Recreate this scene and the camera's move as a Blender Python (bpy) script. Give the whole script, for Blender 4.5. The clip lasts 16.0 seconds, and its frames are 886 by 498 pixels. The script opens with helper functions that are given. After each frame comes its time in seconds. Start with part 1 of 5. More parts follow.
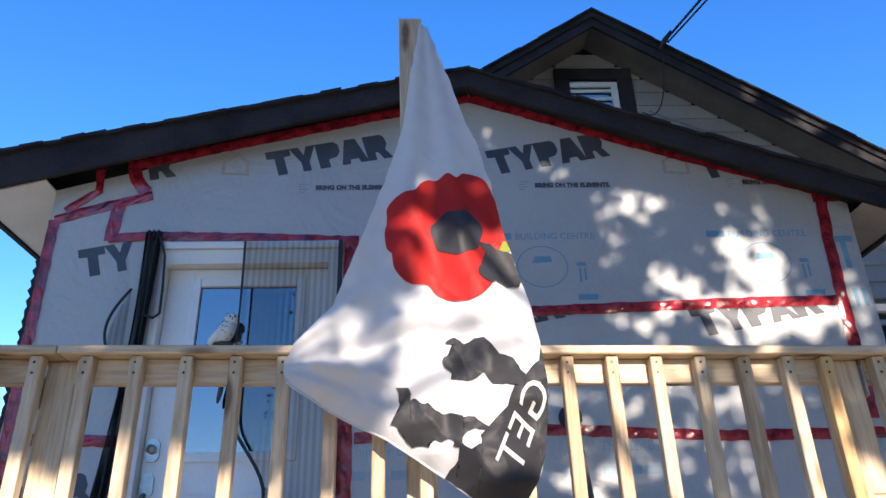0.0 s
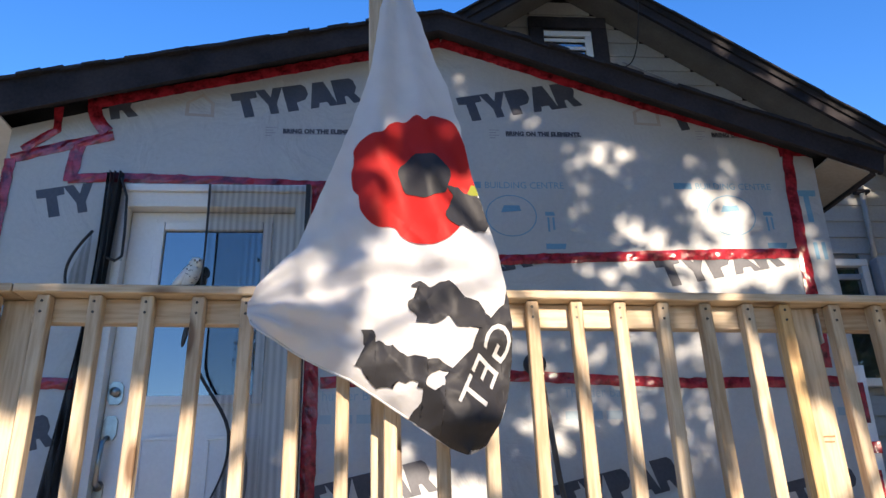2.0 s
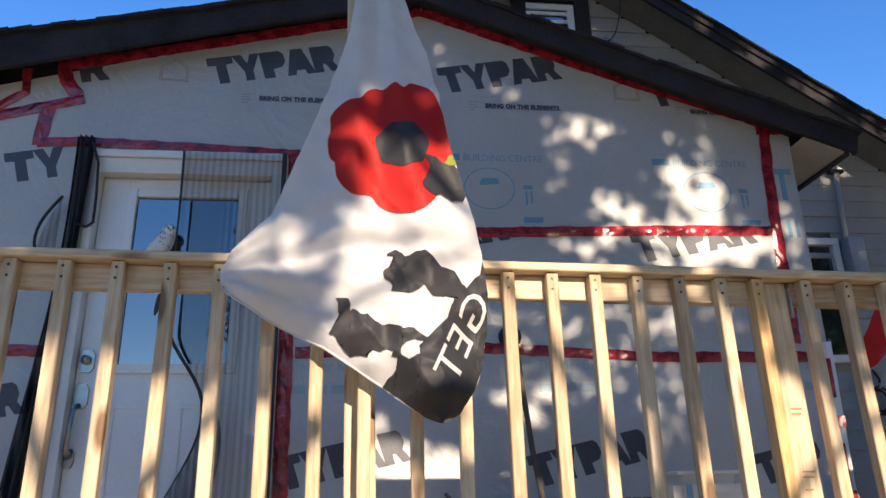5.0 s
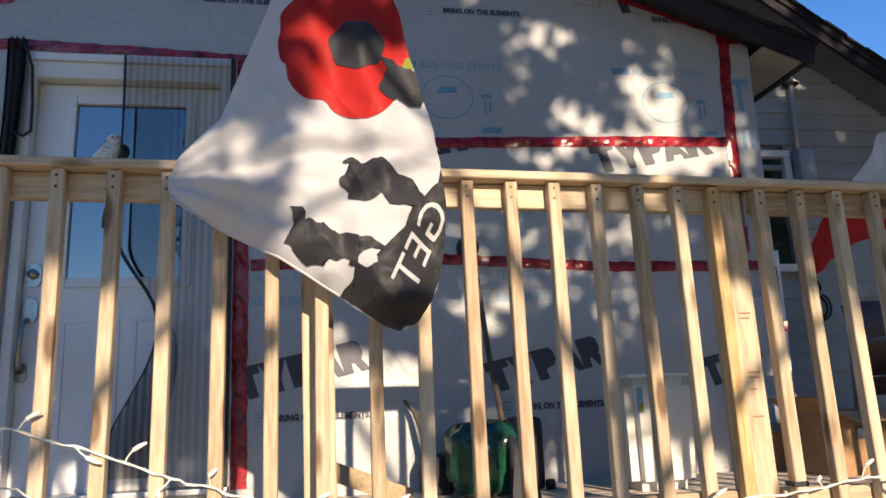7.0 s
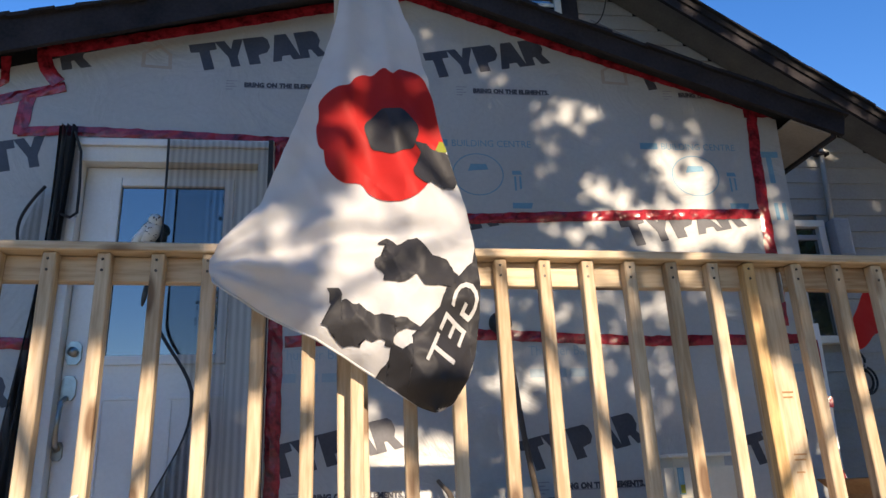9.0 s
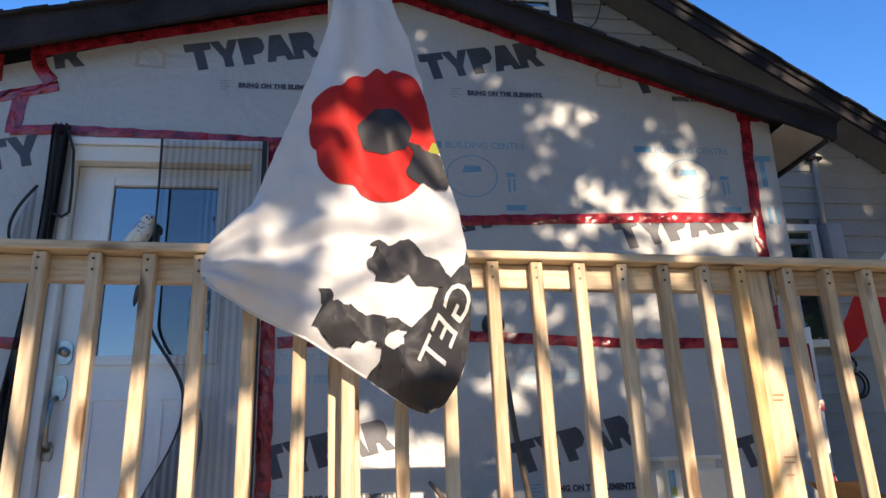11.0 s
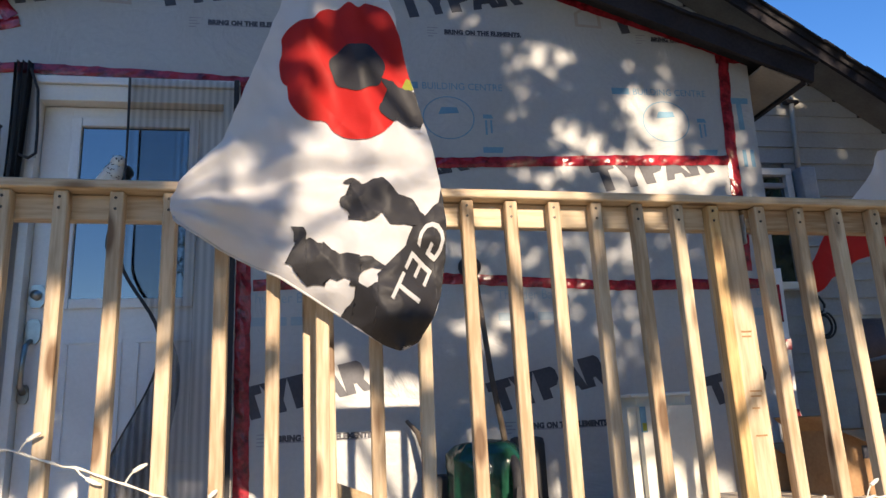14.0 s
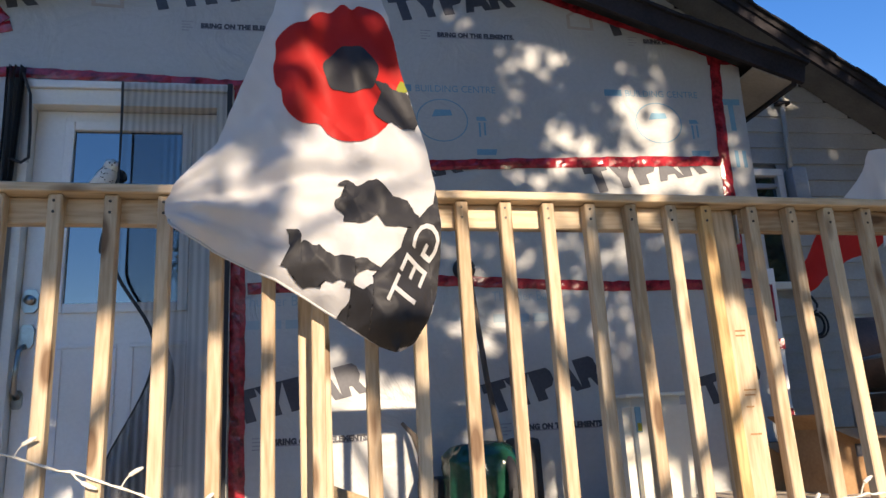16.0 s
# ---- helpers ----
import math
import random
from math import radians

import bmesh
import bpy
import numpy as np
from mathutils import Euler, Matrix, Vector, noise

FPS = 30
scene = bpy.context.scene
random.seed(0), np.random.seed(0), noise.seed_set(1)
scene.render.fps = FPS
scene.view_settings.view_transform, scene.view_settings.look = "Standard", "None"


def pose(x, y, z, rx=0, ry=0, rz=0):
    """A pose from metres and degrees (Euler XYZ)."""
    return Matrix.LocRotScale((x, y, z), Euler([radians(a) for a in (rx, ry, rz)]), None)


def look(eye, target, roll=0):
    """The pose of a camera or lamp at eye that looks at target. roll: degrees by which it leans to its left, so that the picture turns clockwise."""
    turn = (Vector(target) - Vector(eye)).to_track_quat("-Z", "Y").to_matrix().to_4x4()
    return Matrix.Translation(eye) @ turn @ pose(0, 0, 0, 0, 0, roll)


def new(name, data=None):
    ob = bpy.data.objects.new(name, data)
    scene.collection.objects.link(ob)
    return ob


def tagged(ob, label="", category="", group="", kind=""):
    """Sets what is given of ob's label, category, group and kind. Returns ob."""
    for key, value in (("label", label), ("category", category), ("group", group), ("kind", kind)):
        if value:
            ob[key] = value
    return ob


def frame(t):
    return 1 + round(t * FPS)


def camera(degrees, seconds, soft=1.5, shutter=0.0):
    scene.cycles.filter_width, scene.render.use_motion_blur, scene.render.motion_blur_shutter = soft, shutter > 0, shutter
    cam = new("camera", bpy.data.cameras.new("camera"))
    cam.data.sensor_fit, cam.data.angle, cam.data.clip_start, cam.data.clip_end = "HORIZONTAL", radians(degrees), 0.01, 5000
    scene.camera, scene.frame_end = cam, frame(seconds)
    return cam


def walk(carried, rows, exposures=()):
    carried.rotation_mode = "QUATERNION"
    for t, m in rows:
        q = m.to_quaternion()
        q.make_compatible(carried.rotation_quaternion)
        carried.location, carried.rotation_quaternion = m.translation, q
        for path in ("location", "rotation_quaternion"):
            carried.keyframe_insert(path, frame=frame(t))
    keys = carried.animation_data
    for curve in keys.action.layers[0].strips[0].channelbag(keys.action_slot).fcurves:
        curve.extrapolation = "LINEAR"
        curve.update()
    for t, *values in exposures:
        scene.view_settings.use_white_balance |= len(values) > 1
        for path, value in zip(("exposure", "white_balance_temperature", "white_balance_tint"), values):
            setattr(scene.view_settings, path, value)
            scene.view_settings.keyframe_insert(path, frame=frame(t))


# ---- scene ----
cam = camera(63.1, 16.0, soft=1.5)
PATH = [
    (0, (-0.583, -3.805, 1.649), (-0.501, -1.998, 2.504), -1.7),
    (0.5, (-0.577, -3.808, 1.639), (-0.499, -2.0, 2.491), -1.7),
    (1, (-0.575, -3.805, 1.637), (-0.473, -1.979, 2.446), -1.6),
    (1.5, (-0.572, -3.794, 1.629), (-0.445, -1.949, 2.388), -1.3),
    (2, (-0.573, -3.78, 1.633), (-0.409, -1.925, 2.363), -1.7),
    (2.5, (-0.573, -3.773, 1.633), (-0.39, -1.921, 2.366), -1.4),
    (3, (-0.575, -3.768, 1.627), (-0.389, -1.914, 2.354), -1.2),
    (3.5, (-0.567, -3.766, 1.625), (-0.371, -1.905, 2.331), -1.0),
    (6, (-0.571, -3.76, 1.623), (-0.294, -1.858, 2.175), -2.7),
    (6.5, (-0.575, -3.749, 1.622), (-0.278, -1.826, 2.082), -3.7),
    (7, (-0.565, -3.728, 1.616), (-0.221, -1.805, 2.047), -2.5),
    (7.5, (-0.56, -3.73, 1.616), (-0.195, -1.811, 2.044), -2.3),
    (8, (-0.567, -3.744, 1.633), (-0.221, -1.842, 2.144), -2.5),
    (8.5, (-0.575, -3.749, 1.639), (-0.303, -1.863, 2.245), -2.4),
    (9, (-0.579, -3.749, 1.638), (-0.317, -1.866, 2.26), -2.4),
    (11.5, (-0.571, -3.749, 1.633), (-0.284, -1.872, 2.261), -1.9),
    (12, (-0.574, -3.735, 1.625), (-0.28, -1.853, 2.233), -1.5),
    (12.5, (-0.588, -3.737, 1.624), (-0.316, -1.849, 2.226), -1.3),
    (13, (-0.593, -3.738, 1.621), (-0.331, -1.841, 2.198), -0.9),
    (13.5, (-0.578, -3.738, 1.617), (-0.294, -1.837, 2.172), -1.4),
    (14, (-0.557, -3.736, 1.615), (-0.223, -1.825, 2.098), -2.7),
    (14.5, (-0.573, -3.733, 1.62), (-0.295, -1.82, 2.13), -2.3),
    (15, (-0.572, -3.724, 1.62), (-0.305, -1.814, 2.15), -2.7),
    (15.5, (-0.577, -3.731, 1.622), (-0.314, -1.833, 2.194), -2.5),
    (16, (-0.561, -3.74, 1.61), (-0.21, -1.833, 2.1), -3.2),
]
walk(cam, [(t, look(eye, target, roll)) for t, eye, target, roll in PATH],
     exposures=[(t, e, 6620 + 900 * min(1, t / 4), 17) for t, e in ((0, 1.42), (1.5, 1.35), (3.5, 1.17), (6, 1.08), (7, 0.84), (8, 0.82), (9, 0.98), (12, 1.18), (13, 1.12), (14, 0.95), (15, 1.01), (16, 0.96))])

# ---- world, sun, exposure ----
SUN_EL, SUN_AZ = radians(18.3), radians(9.1)
SUN_DIR = Vector((math.sin(SUN_AZ) * math.cos(SUN_EL), -math.cos(SUN_AZ) * math.cos(SUN_EL), math.sin(SUN_EL)))
world = bpy.data.worlds.new("sky")
world.use_nodes = True
scene.world = world
wn = world.node_tree.nodes
sky = wn.new("ShaderNodeTexSky")
sky.sky_type, sky.sun_disc = "NISHITA", False
sky.sun_elevation, sky.sun_rotation = SUN_EL, math.pi - SUN_AZ
sky.air_density, sky.dust_density, sky.ozone_density = 1.0, 0.0, 3.0
wn["Background"].inputs["Strength"].default_value = 0.15
tint = wn.new("ShaderNodeHueSaturation")
tint.inputs["Saturation"].default_value = 1.3
tint.inputs["Hue"].default_value = 0.512
world.node_tree.links.new(sky.outputs[0], tint.inputs["Color"])
world.node_tree.links.new(tint.outputs[0], wn["Background"].inputs["Color"])
sun_data = bpy.data.lights.new("sun", "SUN")
sun_data.energy, sun_data.angle, sun_data.color = 4.3, radians(0.53), (1.0, 0.90, 0.745)
sun = new("sun", sun_data)
sun.matrix_world = look(SUN_DIR * 50, (0, 0, 0))

# ---- materials ----


def nodes_of(name):
    m = bpy.data.materials.new(name)
    m.use_nodes = True
    return m, m.node_tree.nodes, m.node_tree.links, m.node_tree.nodes["Principled BSDF"]


def surface(name, dark, light, scale=(6, 6, 6), fine=60.0, rough=0.6, bump=0.15, metal=0.0, vary=0.0, spec=0.5, low=0.3, high=0.7, crease=0.0):
    """Two-scale mottled surface: broad stains and fine grain, with relief."""
    m, n, l, b = nodes_of(name)
    co = n.new("ShaderNodeTexCoord")
    mp = n.new("ShaderNodeMapping")
    mp.inputs["Scale"].default_value = scale
    l.new(co.outputs["Object"], mp.inputs["Vector"])
    big = n.new("ShaderNodeTexNoise")
    big.inputs["Scale"].default_value, big.inputs["Detail"].default_value = 1.0, 5.0
    small = n.new("ShaderNodeTexNoise")
    small.inputs["Scale"].default_value, small.inputs["Detail"].default_value = fine / max(scale), 3.0
    for q in (big, small):
        l.new(mp.outputs[0], q.inputs["Vector"])
    mix = n.new("ShaderNodeMath")
    mix.operation = "MULTIPLY_ADD"
    mix.inputs[1].default_value = 0.35
    l.new(small.outputs["Fac"], mix.inputs[0])
    sc = n.new("ShaderNodeMath")
    sc.operation = "MULTIPLY"
    sc.inputs[1].default_value = 0.65
    l.new(big.outputs["Fac"], sc.inputs[0])
    l.new(sc.outputs[0], mix.inputs[2])
    last = mix
    if vary:
        info = n.new("ShaderNodeObjectInfo")
        sh = n.new("ShaderNodeMath")
        sh.operation = "MULTIPLY_ADD"
        sh.inputs[1].default_value = vary
        l.new(info.outputs["Random"], sh.inputs[0])
        sub = n.new("ShaderNodeMath")
        sub.operation = "SUBTRACT"
        sub.inputs[1].default_value = vary / 2
        l.new(last.outputs[0], sub.inputs[0])
        l.new(sub.outputs[0], sh.inputs[2])
        last = sh
    ramp = n.new("ShaderNodeValToRGB")
    ramp.color_ramp.elements[0].position, ramp.color_ramp.elements[1].position = low, high
    ramp.color_ramp.elements[0].color, ramp.color_ramp.elements[1].color = (*dark, 1), (*light, 1)
    l.new(last.outputs[0], ramp.inputs[0])
    l.new(ramp.outputs[0], b.inputs["Base Color"])
    b.inputs["Roughness"].default_value, b.inputs["Metallic"].default_value = rough, metal
    b.inputs["Specular IOR Level"].default_value = spec
    if bump:
        bp = n.new("ShaderNodeBump")
        bp.inputs["Strength"].default_value, bp.inputs["Distance"].default_value = bump, 0.01
        l.new(mix.outputs[0], bp.inputs["Height"])
        l.new(bp.outputs[0], b.inputs["Normal"])
        if crease:
            cn = n.new("ShaderNodeTexNoise")
            cn.inputs["Scale"].default_value, cn.inputs["Detail"].default_value, cn.inputs["Distortion"].default_value = 2.6, 7.0, 1.8
            l.new(co.outputs["Object"], cn.inputs["Vector"])
            b2 = n.new("ShaderNodeBump")
            b2.inputs["Strength"].default_value, b2.inputs["Distance"].default_value = crease, 0.06
            l.new(cn.outputs["Fac"], b2.inputs["Height"])
            l.new(b2.outputs[0], bp.inputs["Normal"])
    return m


def lumber(name, pale, deep, axis):
    """Planed softwood: growth rings drawn out along the board, knots, and a tone of its own for each board."""
    m, n, l, b = nodes_of(name)
    co, info = n.new("ShaderNodeTexCoord"), n.new("ShaderNodeObjectInfo")
    off = n.new("ShaderNodeVectorMath")
    off.operation = "MULTIPLY_ADD"
    off.inputs[1].default_value = (7.0, 5.0, 9.0)
    l.new(info.outputs["Random"], off.inputs[0])
    l.new(co.outputs["Object"], off.inputs[2])
    mp = n.new("ShaderNodeMapping")
    mp.inputs["Scale"].default_value = [1.1 if i == axis else 12.0 for i in range(3)]
    l.new(off.outputs[0], mp.inputs["Vector"])
    warp = n.new("ShaderNodeTexNoise")
    warp.inputs["Scale"].default_value, warp.inputs["Detail"].default_value = 0.8, 2.0
    l.new(mp.outputs[0], warp.inputs["Vector"])
    rings = n.new("ShaderNodeMath")
    rings.operation = "MULTIPLY"
    rings.inputs[1].default_value = 42.0
    l.new(warp.outputs["Fac"], rings.inputs[0])
    wave = n.new("ShaderNodeMath")
    wave.operation = "SINE"
    l.new(rings.outputs[0], wave.inputs[0])
    fibre = n.new("ShaderNodeTexNoise")
    fibre.inputs["Scale"].default_value, fibre.inputs["Detail"].default_value = 9.0, 4.0
    l.new(mp.outputs[0], fibre.inputs["Vector"])
    add = n.new("ShaderNodeMath")
    add.operation = "MULTIPLY_ADD"
    add.inputs[1].default_value = 0.09
    l.new(wave.outputs[0], add.inputs[0])
    l.new(fibre.outputs["Fac"], add.inputs[2])
    tone = n.new("ShaderNodeMath")
    tone.operation = "MULTIPLY_ADD"
    tone.inputs[1].default_value = 0.42
    l.new(info.outputs["Random"], tone.inputs[0])
    l.new(add.outputs[0], tone.inputs[2])
    ramp = n.new("ShaderNodeValToRGB")
    ramp.color_ramp.elements[0].position, ramp.color_ramp.elements[1].position = 0.38, 1.0
    ramp.color_ramp.elements[0].color, ramp.color_ramp.elements[1].color = (*deep, 1), (*pale, 1)
    l.new(tone.outputs[0], ramp.inputs[0])
    # knots
    kmap = n.new("ShaderNodeMapping")
    kmap.inputs["Scale"].default_value = [3.2 if i == axis else 11.0 for i in range(3)]
    l.new(off.outputs[0], kmap.inputs["Vector"])
    vor = n.new("ShaderNodeTexVoronoi")
    vor.inputs["Scale"].default_value = 1.0
    l.new(kmap.outputs[0], vor.inputs["Vector"])
    kr = n.new("ShaderNodeValToRGB")
    kr.color_ramp.elements[0].position, kr.color_ramp.elements[1].position = 0.13, 0.24
    kr.color_ramp.elements[0].color, kr.color_ramp.elements[1].color = (0.18, 0.09, 0.04, 1), (1, 1, 1, 1)
    l.new(vor.outputs["Distance"], kr.inputs[0])
    mul = n.new("ShaderNodeMixRGB")
    mul.blend_type = "MULTIPLY"
    mul.inputs[0].default_value = 0.8
    l.new(ramp.outputs[0], mul.inputs[1])
    l.new(kr.outputs[0], mul.inputs[2])
    l.new(mul.outputs[0], b.inputs["Base Color"])
    b.inputs["Roughness"].default_value = 0.62
    b.inputs["Specular IOR Level"].default_value = 0.3
    bp = n.new("ShaderNodeBump")
    bp.inputs["Strength"].default_value, bp.inputs["Distance"].default_value = 0.2, 0.004
    l.new(add.outputs[0], bp.inputs["Height"])
    l.new(bp.outputs[0], b.inputs["Normal"])
    return m


def cloth(name, colour, through_light=0.35):
    """Thin woven nylon: light shines partly through it."""
    m, n, l, b = nodes_of(name)
    out = n["Material Output"]
    co = n.new("ShaderNodeTexCoord")
    weave = n.new("ShaderNodeTexNoise")
    weave.inputs["Scale"].default_value, weave.inputs["Detail"].default_value = 14.0, 6.0
    l.new(co.outputs["Object"], weave.inputs["Vector"])
    ramp = n.new("ShaderNodeValToRGB")
    ramp.color_ramp.elements[0].color = (*[c * 0.86 for c in colour], 1)
    ramp.color_ramp.elements[1].color = (*colour, 1)
    l.new(weave.outputs["Fac"], ramp.inputs[0])
    l.new(ramp.outputs[0], b.inputs["Base Color"])
    b.inputs["Roughness"].default_value = 0.55
    b.inputs["Specular IOR Level"].default_value = 0.22
    tr = n.new("ShaderNodeBsdfTranslucent")
    l.new(ramp.outputs[0], tr.inputs["Color"])
    mix = n.new("ShaderNodeMixShader")
    mix.inputs[0].default_value = through_light
    l.new(b.outputs[0], mix.inputs[1])
    l.new(tr.outputs[0], mix.inputs[2])
    l.new(mix.outputs[0], out.inputs["Surface"])
    bp = n.new("ShaderNodeBump")
    bp.inputs["Strength"].default_value, bp.inputs["Distance"].default_value = 0.4, 0.012
    l.new(weave.outputs["Fac"], bp.inputs["Height"])
    l.new(bp.outputs[0], b.inputs["Normal"])
    return m


def screen_mesh(name, colour, cover):
    """Insect screen: fine threads with holes between."""
    m, n, l, b = nodes_of(name)
    b.inputs["Base Color"].default_value = (*colour, 1)
    b.inputs["Roughness"].default_value = 0.7
    tr = n.new("ShaderNodeBsdfTransparent")
    co = n.new("ShaderNodeTexCoord")
    stripes = n.new("ShaderNodeTexWave")
    stripes.bands_direction = "X"
    stripes.inputs["Scale"].default_value, stripes.inputs["Distortion"].default_value = 9.0, 0.6
    l.new(co.outputs["Object"], stripes.inputs["Vector"])
    ma = n.new("ShaderNodeMath")
    ma.operation = "MULTIPLY_ADD"
    ma.inputs[1].default_value, ma.inputs[2].default_value = 0.22, cover - 0.11
    l.new(stripes.outputs["Fac"], ma.inputs[0])
    mix = n.new("ShaderNodeMixShader")
    l.new(ma.outputs[0], mix.inputs[0])
    l.new(tr.outputs[0], mix.inputs[1])
    l.new(b.outputs[0], mix.inputs[2])
    l.new(mix.outputs[0], n["Material Output"].inputs["Surface"])
    return m


WRAP = surface("house_wrap", (0.375, 0.385, 0.38), (0.47, 0.475, 0.465), (1.3, 1.3, 1.3), 40, 0.42, 0.22, spec=0.45, crease=0.35)
PRINT = surface("wrap_print_navy", (0.035, 0.037, 0.05), (0.075, 0.078, 0.095), (5, 5, 5), 60, 0.5, 0.05)
PRINT_GREY = surface("wrap_print_grey", (0.22, 0.22, 0.24), (0.34, 0.34, 0.36), (5, 5, 5), 60, 0.5, 0.0)
PRINT_TAN = surface("wrap_print_tan", (0.34, 0.29, 0.26), (0.42, 0.37, 0.33), (5, 5, 5), 60, 0.5, 0.0)
PRINT_BLUE = surface("wrap_print_blue", (0.10, 0.26, 0.37), (0.16, 0.34, 0.46), (5, 5, 5), 60, 0.5, 0.0)
PRINT_PALE = surface("wrap_print_pale_blue", (0.24, 0.33, 0.38), (0.32, 0.40, 0.44), (5, 5, 5), 60, 0.5, 0.0)
TAPE = surface("red_sheathing_tape", (0.085, 0.006, 0.012), (0.42, 0.028, 0.042), (14, 14, 14), 60, 0.18, 0.5, low=0.36, high=0.58)
PINE = lumber("pine_upright", (0.58, 0.47, 0.335), (0.34, 0.235, 0.14), 2)
PINE_X = lumber("pine_level", (0.58, 0.455, 0.315), (0.31, 0.20, 0.115), 0)
PINE_GOLD = lumber("golden_pine_post", (0.60, 0.40, 0.19), (0.24, 0.125, 0.045), 2)
DECKWOOD = lumber("deck_board_wood", (0.62, 0.53, 0.41), (0.40, 0.33, 0.24), 0)
SHINGLE = surface("asphalt_shingle", (0.012, 0.012, 0.014), (0.044, 0.041, 0.043), (5, 5, 5), 90, 0.95, 0.7, spec=0.2)
FASCIA = surface("charred_dark_fascia", (0.013, 0.013, 0.016), (0.046, 0.040, 0.043), (4, 4, 4), 50, 0.85, 0.5, spec=0.2)
SOFFIT = surface("white_soffit", (0.58, 0.57, 0.54), (0.72, 0.71, 0.68), (3, 3, 3), 50, 0.5, 0.1)
SOFFIT_TAN = surface("tan_eave_soffit", (0.27, 0.24, 0.20), (0.40, 0.355, 0.30), (4, 4, 4), 50, 0.7, 0.2)
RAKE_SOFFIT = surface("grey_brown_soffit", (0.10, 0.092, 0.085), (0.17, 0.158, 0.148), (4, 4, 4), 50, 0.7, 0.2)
SIDING = surface("grey_white_siding", (0.27, 0.27, 0.26), (0.38, 0.38, 0.365), (2.5, 2.5, 2.5), 50, 0.55, 0.12, vary=0.12)
DOORPAINT = surface("white_door_paint", (0.68, 0.68, 0.66), (0.80, 0.80, 0.78), (2, 2, 2), 60, 0.38, 0.06)
TRIMPAINT = surface("cream_trim_paint", (0.66, 0.64, 0.58), (0.79, 0.77, 0.71), (3, 3, 3), 60, 0.45, 0.08)
NICKEL = surface("brushed_nickel", (0.28, 0.265, 0.24), (0.44, 0.42, 0.39), (20, 20, 20), 200, 0.3, 0.05, metal=1.0)
STEEL = surface("galvanised_steel", (0.40, 0.41, 0.43), (0.60, 0.61, 0.63), (20, 20, 20), 200, 0.4, 0.1, metal=0.9)
NAIL = surface("dark_screw_head", (0.03, 0.025, 0.02), (0.08, 0.07, 0.06), (50, 50, 50), 300, 0.5, 0.0, metal=0.6)
BLACK = surface("black_nylon_trim", (0.010, 0.010, 0.012), (0.028, 0.028, 0.032), (8, 8, 8), 80, 0.7, 0.2)
SCREEN = screen_mesh("black_insect_screen", (0.02, 0.02, 0.025), 0.31)
SCREEN_THICK = screen_mesh("gathered_insect_screen", (0.012, 0.012, 0.015), 0.93)
SCREEN_FOLD = screen_mesh("doubled_insect_screen", (0.02, 0.02, 0.025), 0.50)
FLAG_WHITE = cloth("white_flag_nylon", (0.74, 0.74, 0.75), 0.4)
FLAG_RED = cloth("red_flag_nylon", (0.60, 0.032, 0.028), 0.4)
FLAG_BLACK = cloth("charcoal_flag_nylon", (0.030, 0.030, 0.034), 0.05)
FLAG_GREEN = cloth("olive_flag_nylon", (0.30, 0.33, 0.05))
OWL_WHITE = surface("owl_white_plastic", (0.62, 0.60, 0.54), (0.80, 0.78, 0.72), (12, 12, 12), 90, 0.5, 0.5)
OWL_SPOT = surface("owl_dark_paint", (0.03, 0.028, 0.025), (0.08, 0.07, 0.06), (20, 20, 20), 90, 0.6, 0.0)
BIN = surface("cream_plastic_bin", (0.66, 0.64, 0.55), (0.76, 0.74, 0.66), (3, 3, 3), 60, 0.42, 0.06)
BAG = surface("green_polythene_bag", (0.004, 0.035, 0.022), (0.012, 0.085, 0.05), (7, 7, 7), 40, 0.18, 0.5)
CARD = surface("cardboard", (0.24, 0.13, 0.06), (0.40, 0.24, 0.12), (6, 6, 6), 60, 0.8, 0.15)
LEATHER = surface("brown_vinyl", (0.09, 0.04, 0.02), (0.20, 0.09, 0.05), (6, 6, 6), 60, 0.5, 0.2)
CORD = surface("white_cord_plastic", (0.62, 0.60, 0.52), (0.76, 0.74, 0.66), (30, 30, 30), 200, 0.4, 0.1)
GREYMETAL = surface("grey_conduit", (0.30, 0.31, 0.33), (0.42, 0.43, 0.45), (6, 6, 6), 60, 0.45, 0.1, metal=0.4)
# ground out of view, its colour raised to bounce warm sun up the wall
BOUNCE_GROUND = surface("pale_bounce_ground", (0.28, 0.25, 0.16), (0.52, 0.45, 0.34), (0.6, 0.6, 0.6), 20, 0.9, 0.5)
LEAF = surface("tree_leaf", (0.03, 0.06, 0.012), (0.09, 0.12, 0.03), (3, 3, 3), 30, 0.6, 0.1)
BARK = surface("tree_bark", (0.06, 0.045, 0.032), (0.14, 0.11, 0.085), (5, 5, 1), 40, 0.9, 0.7)
OSB = surface("strand_board", (0.24, 0.16, 0.08), (0.46, 0.34, 0.20), (40, 40, 40), 120, 0.75, 0.3)
GLASS, _n, _l, _b = nodes_of("window_glass")
_b.inputs["Base Color"].default_value = (0.02, 0.025, 0.03, 1)
_b.inputs["Roughness"].default_value = 0.03
_b.inputs["Specular IOR Level"].default_value = 1.0
_b.inputs["Coat Weight"].default_value = 1.0
_b.inputs["Coat IOR"].default_value = 2.0
_b.inputs["Coat Roughness"].default_value = 0.02

# ---- mesh helpers ----


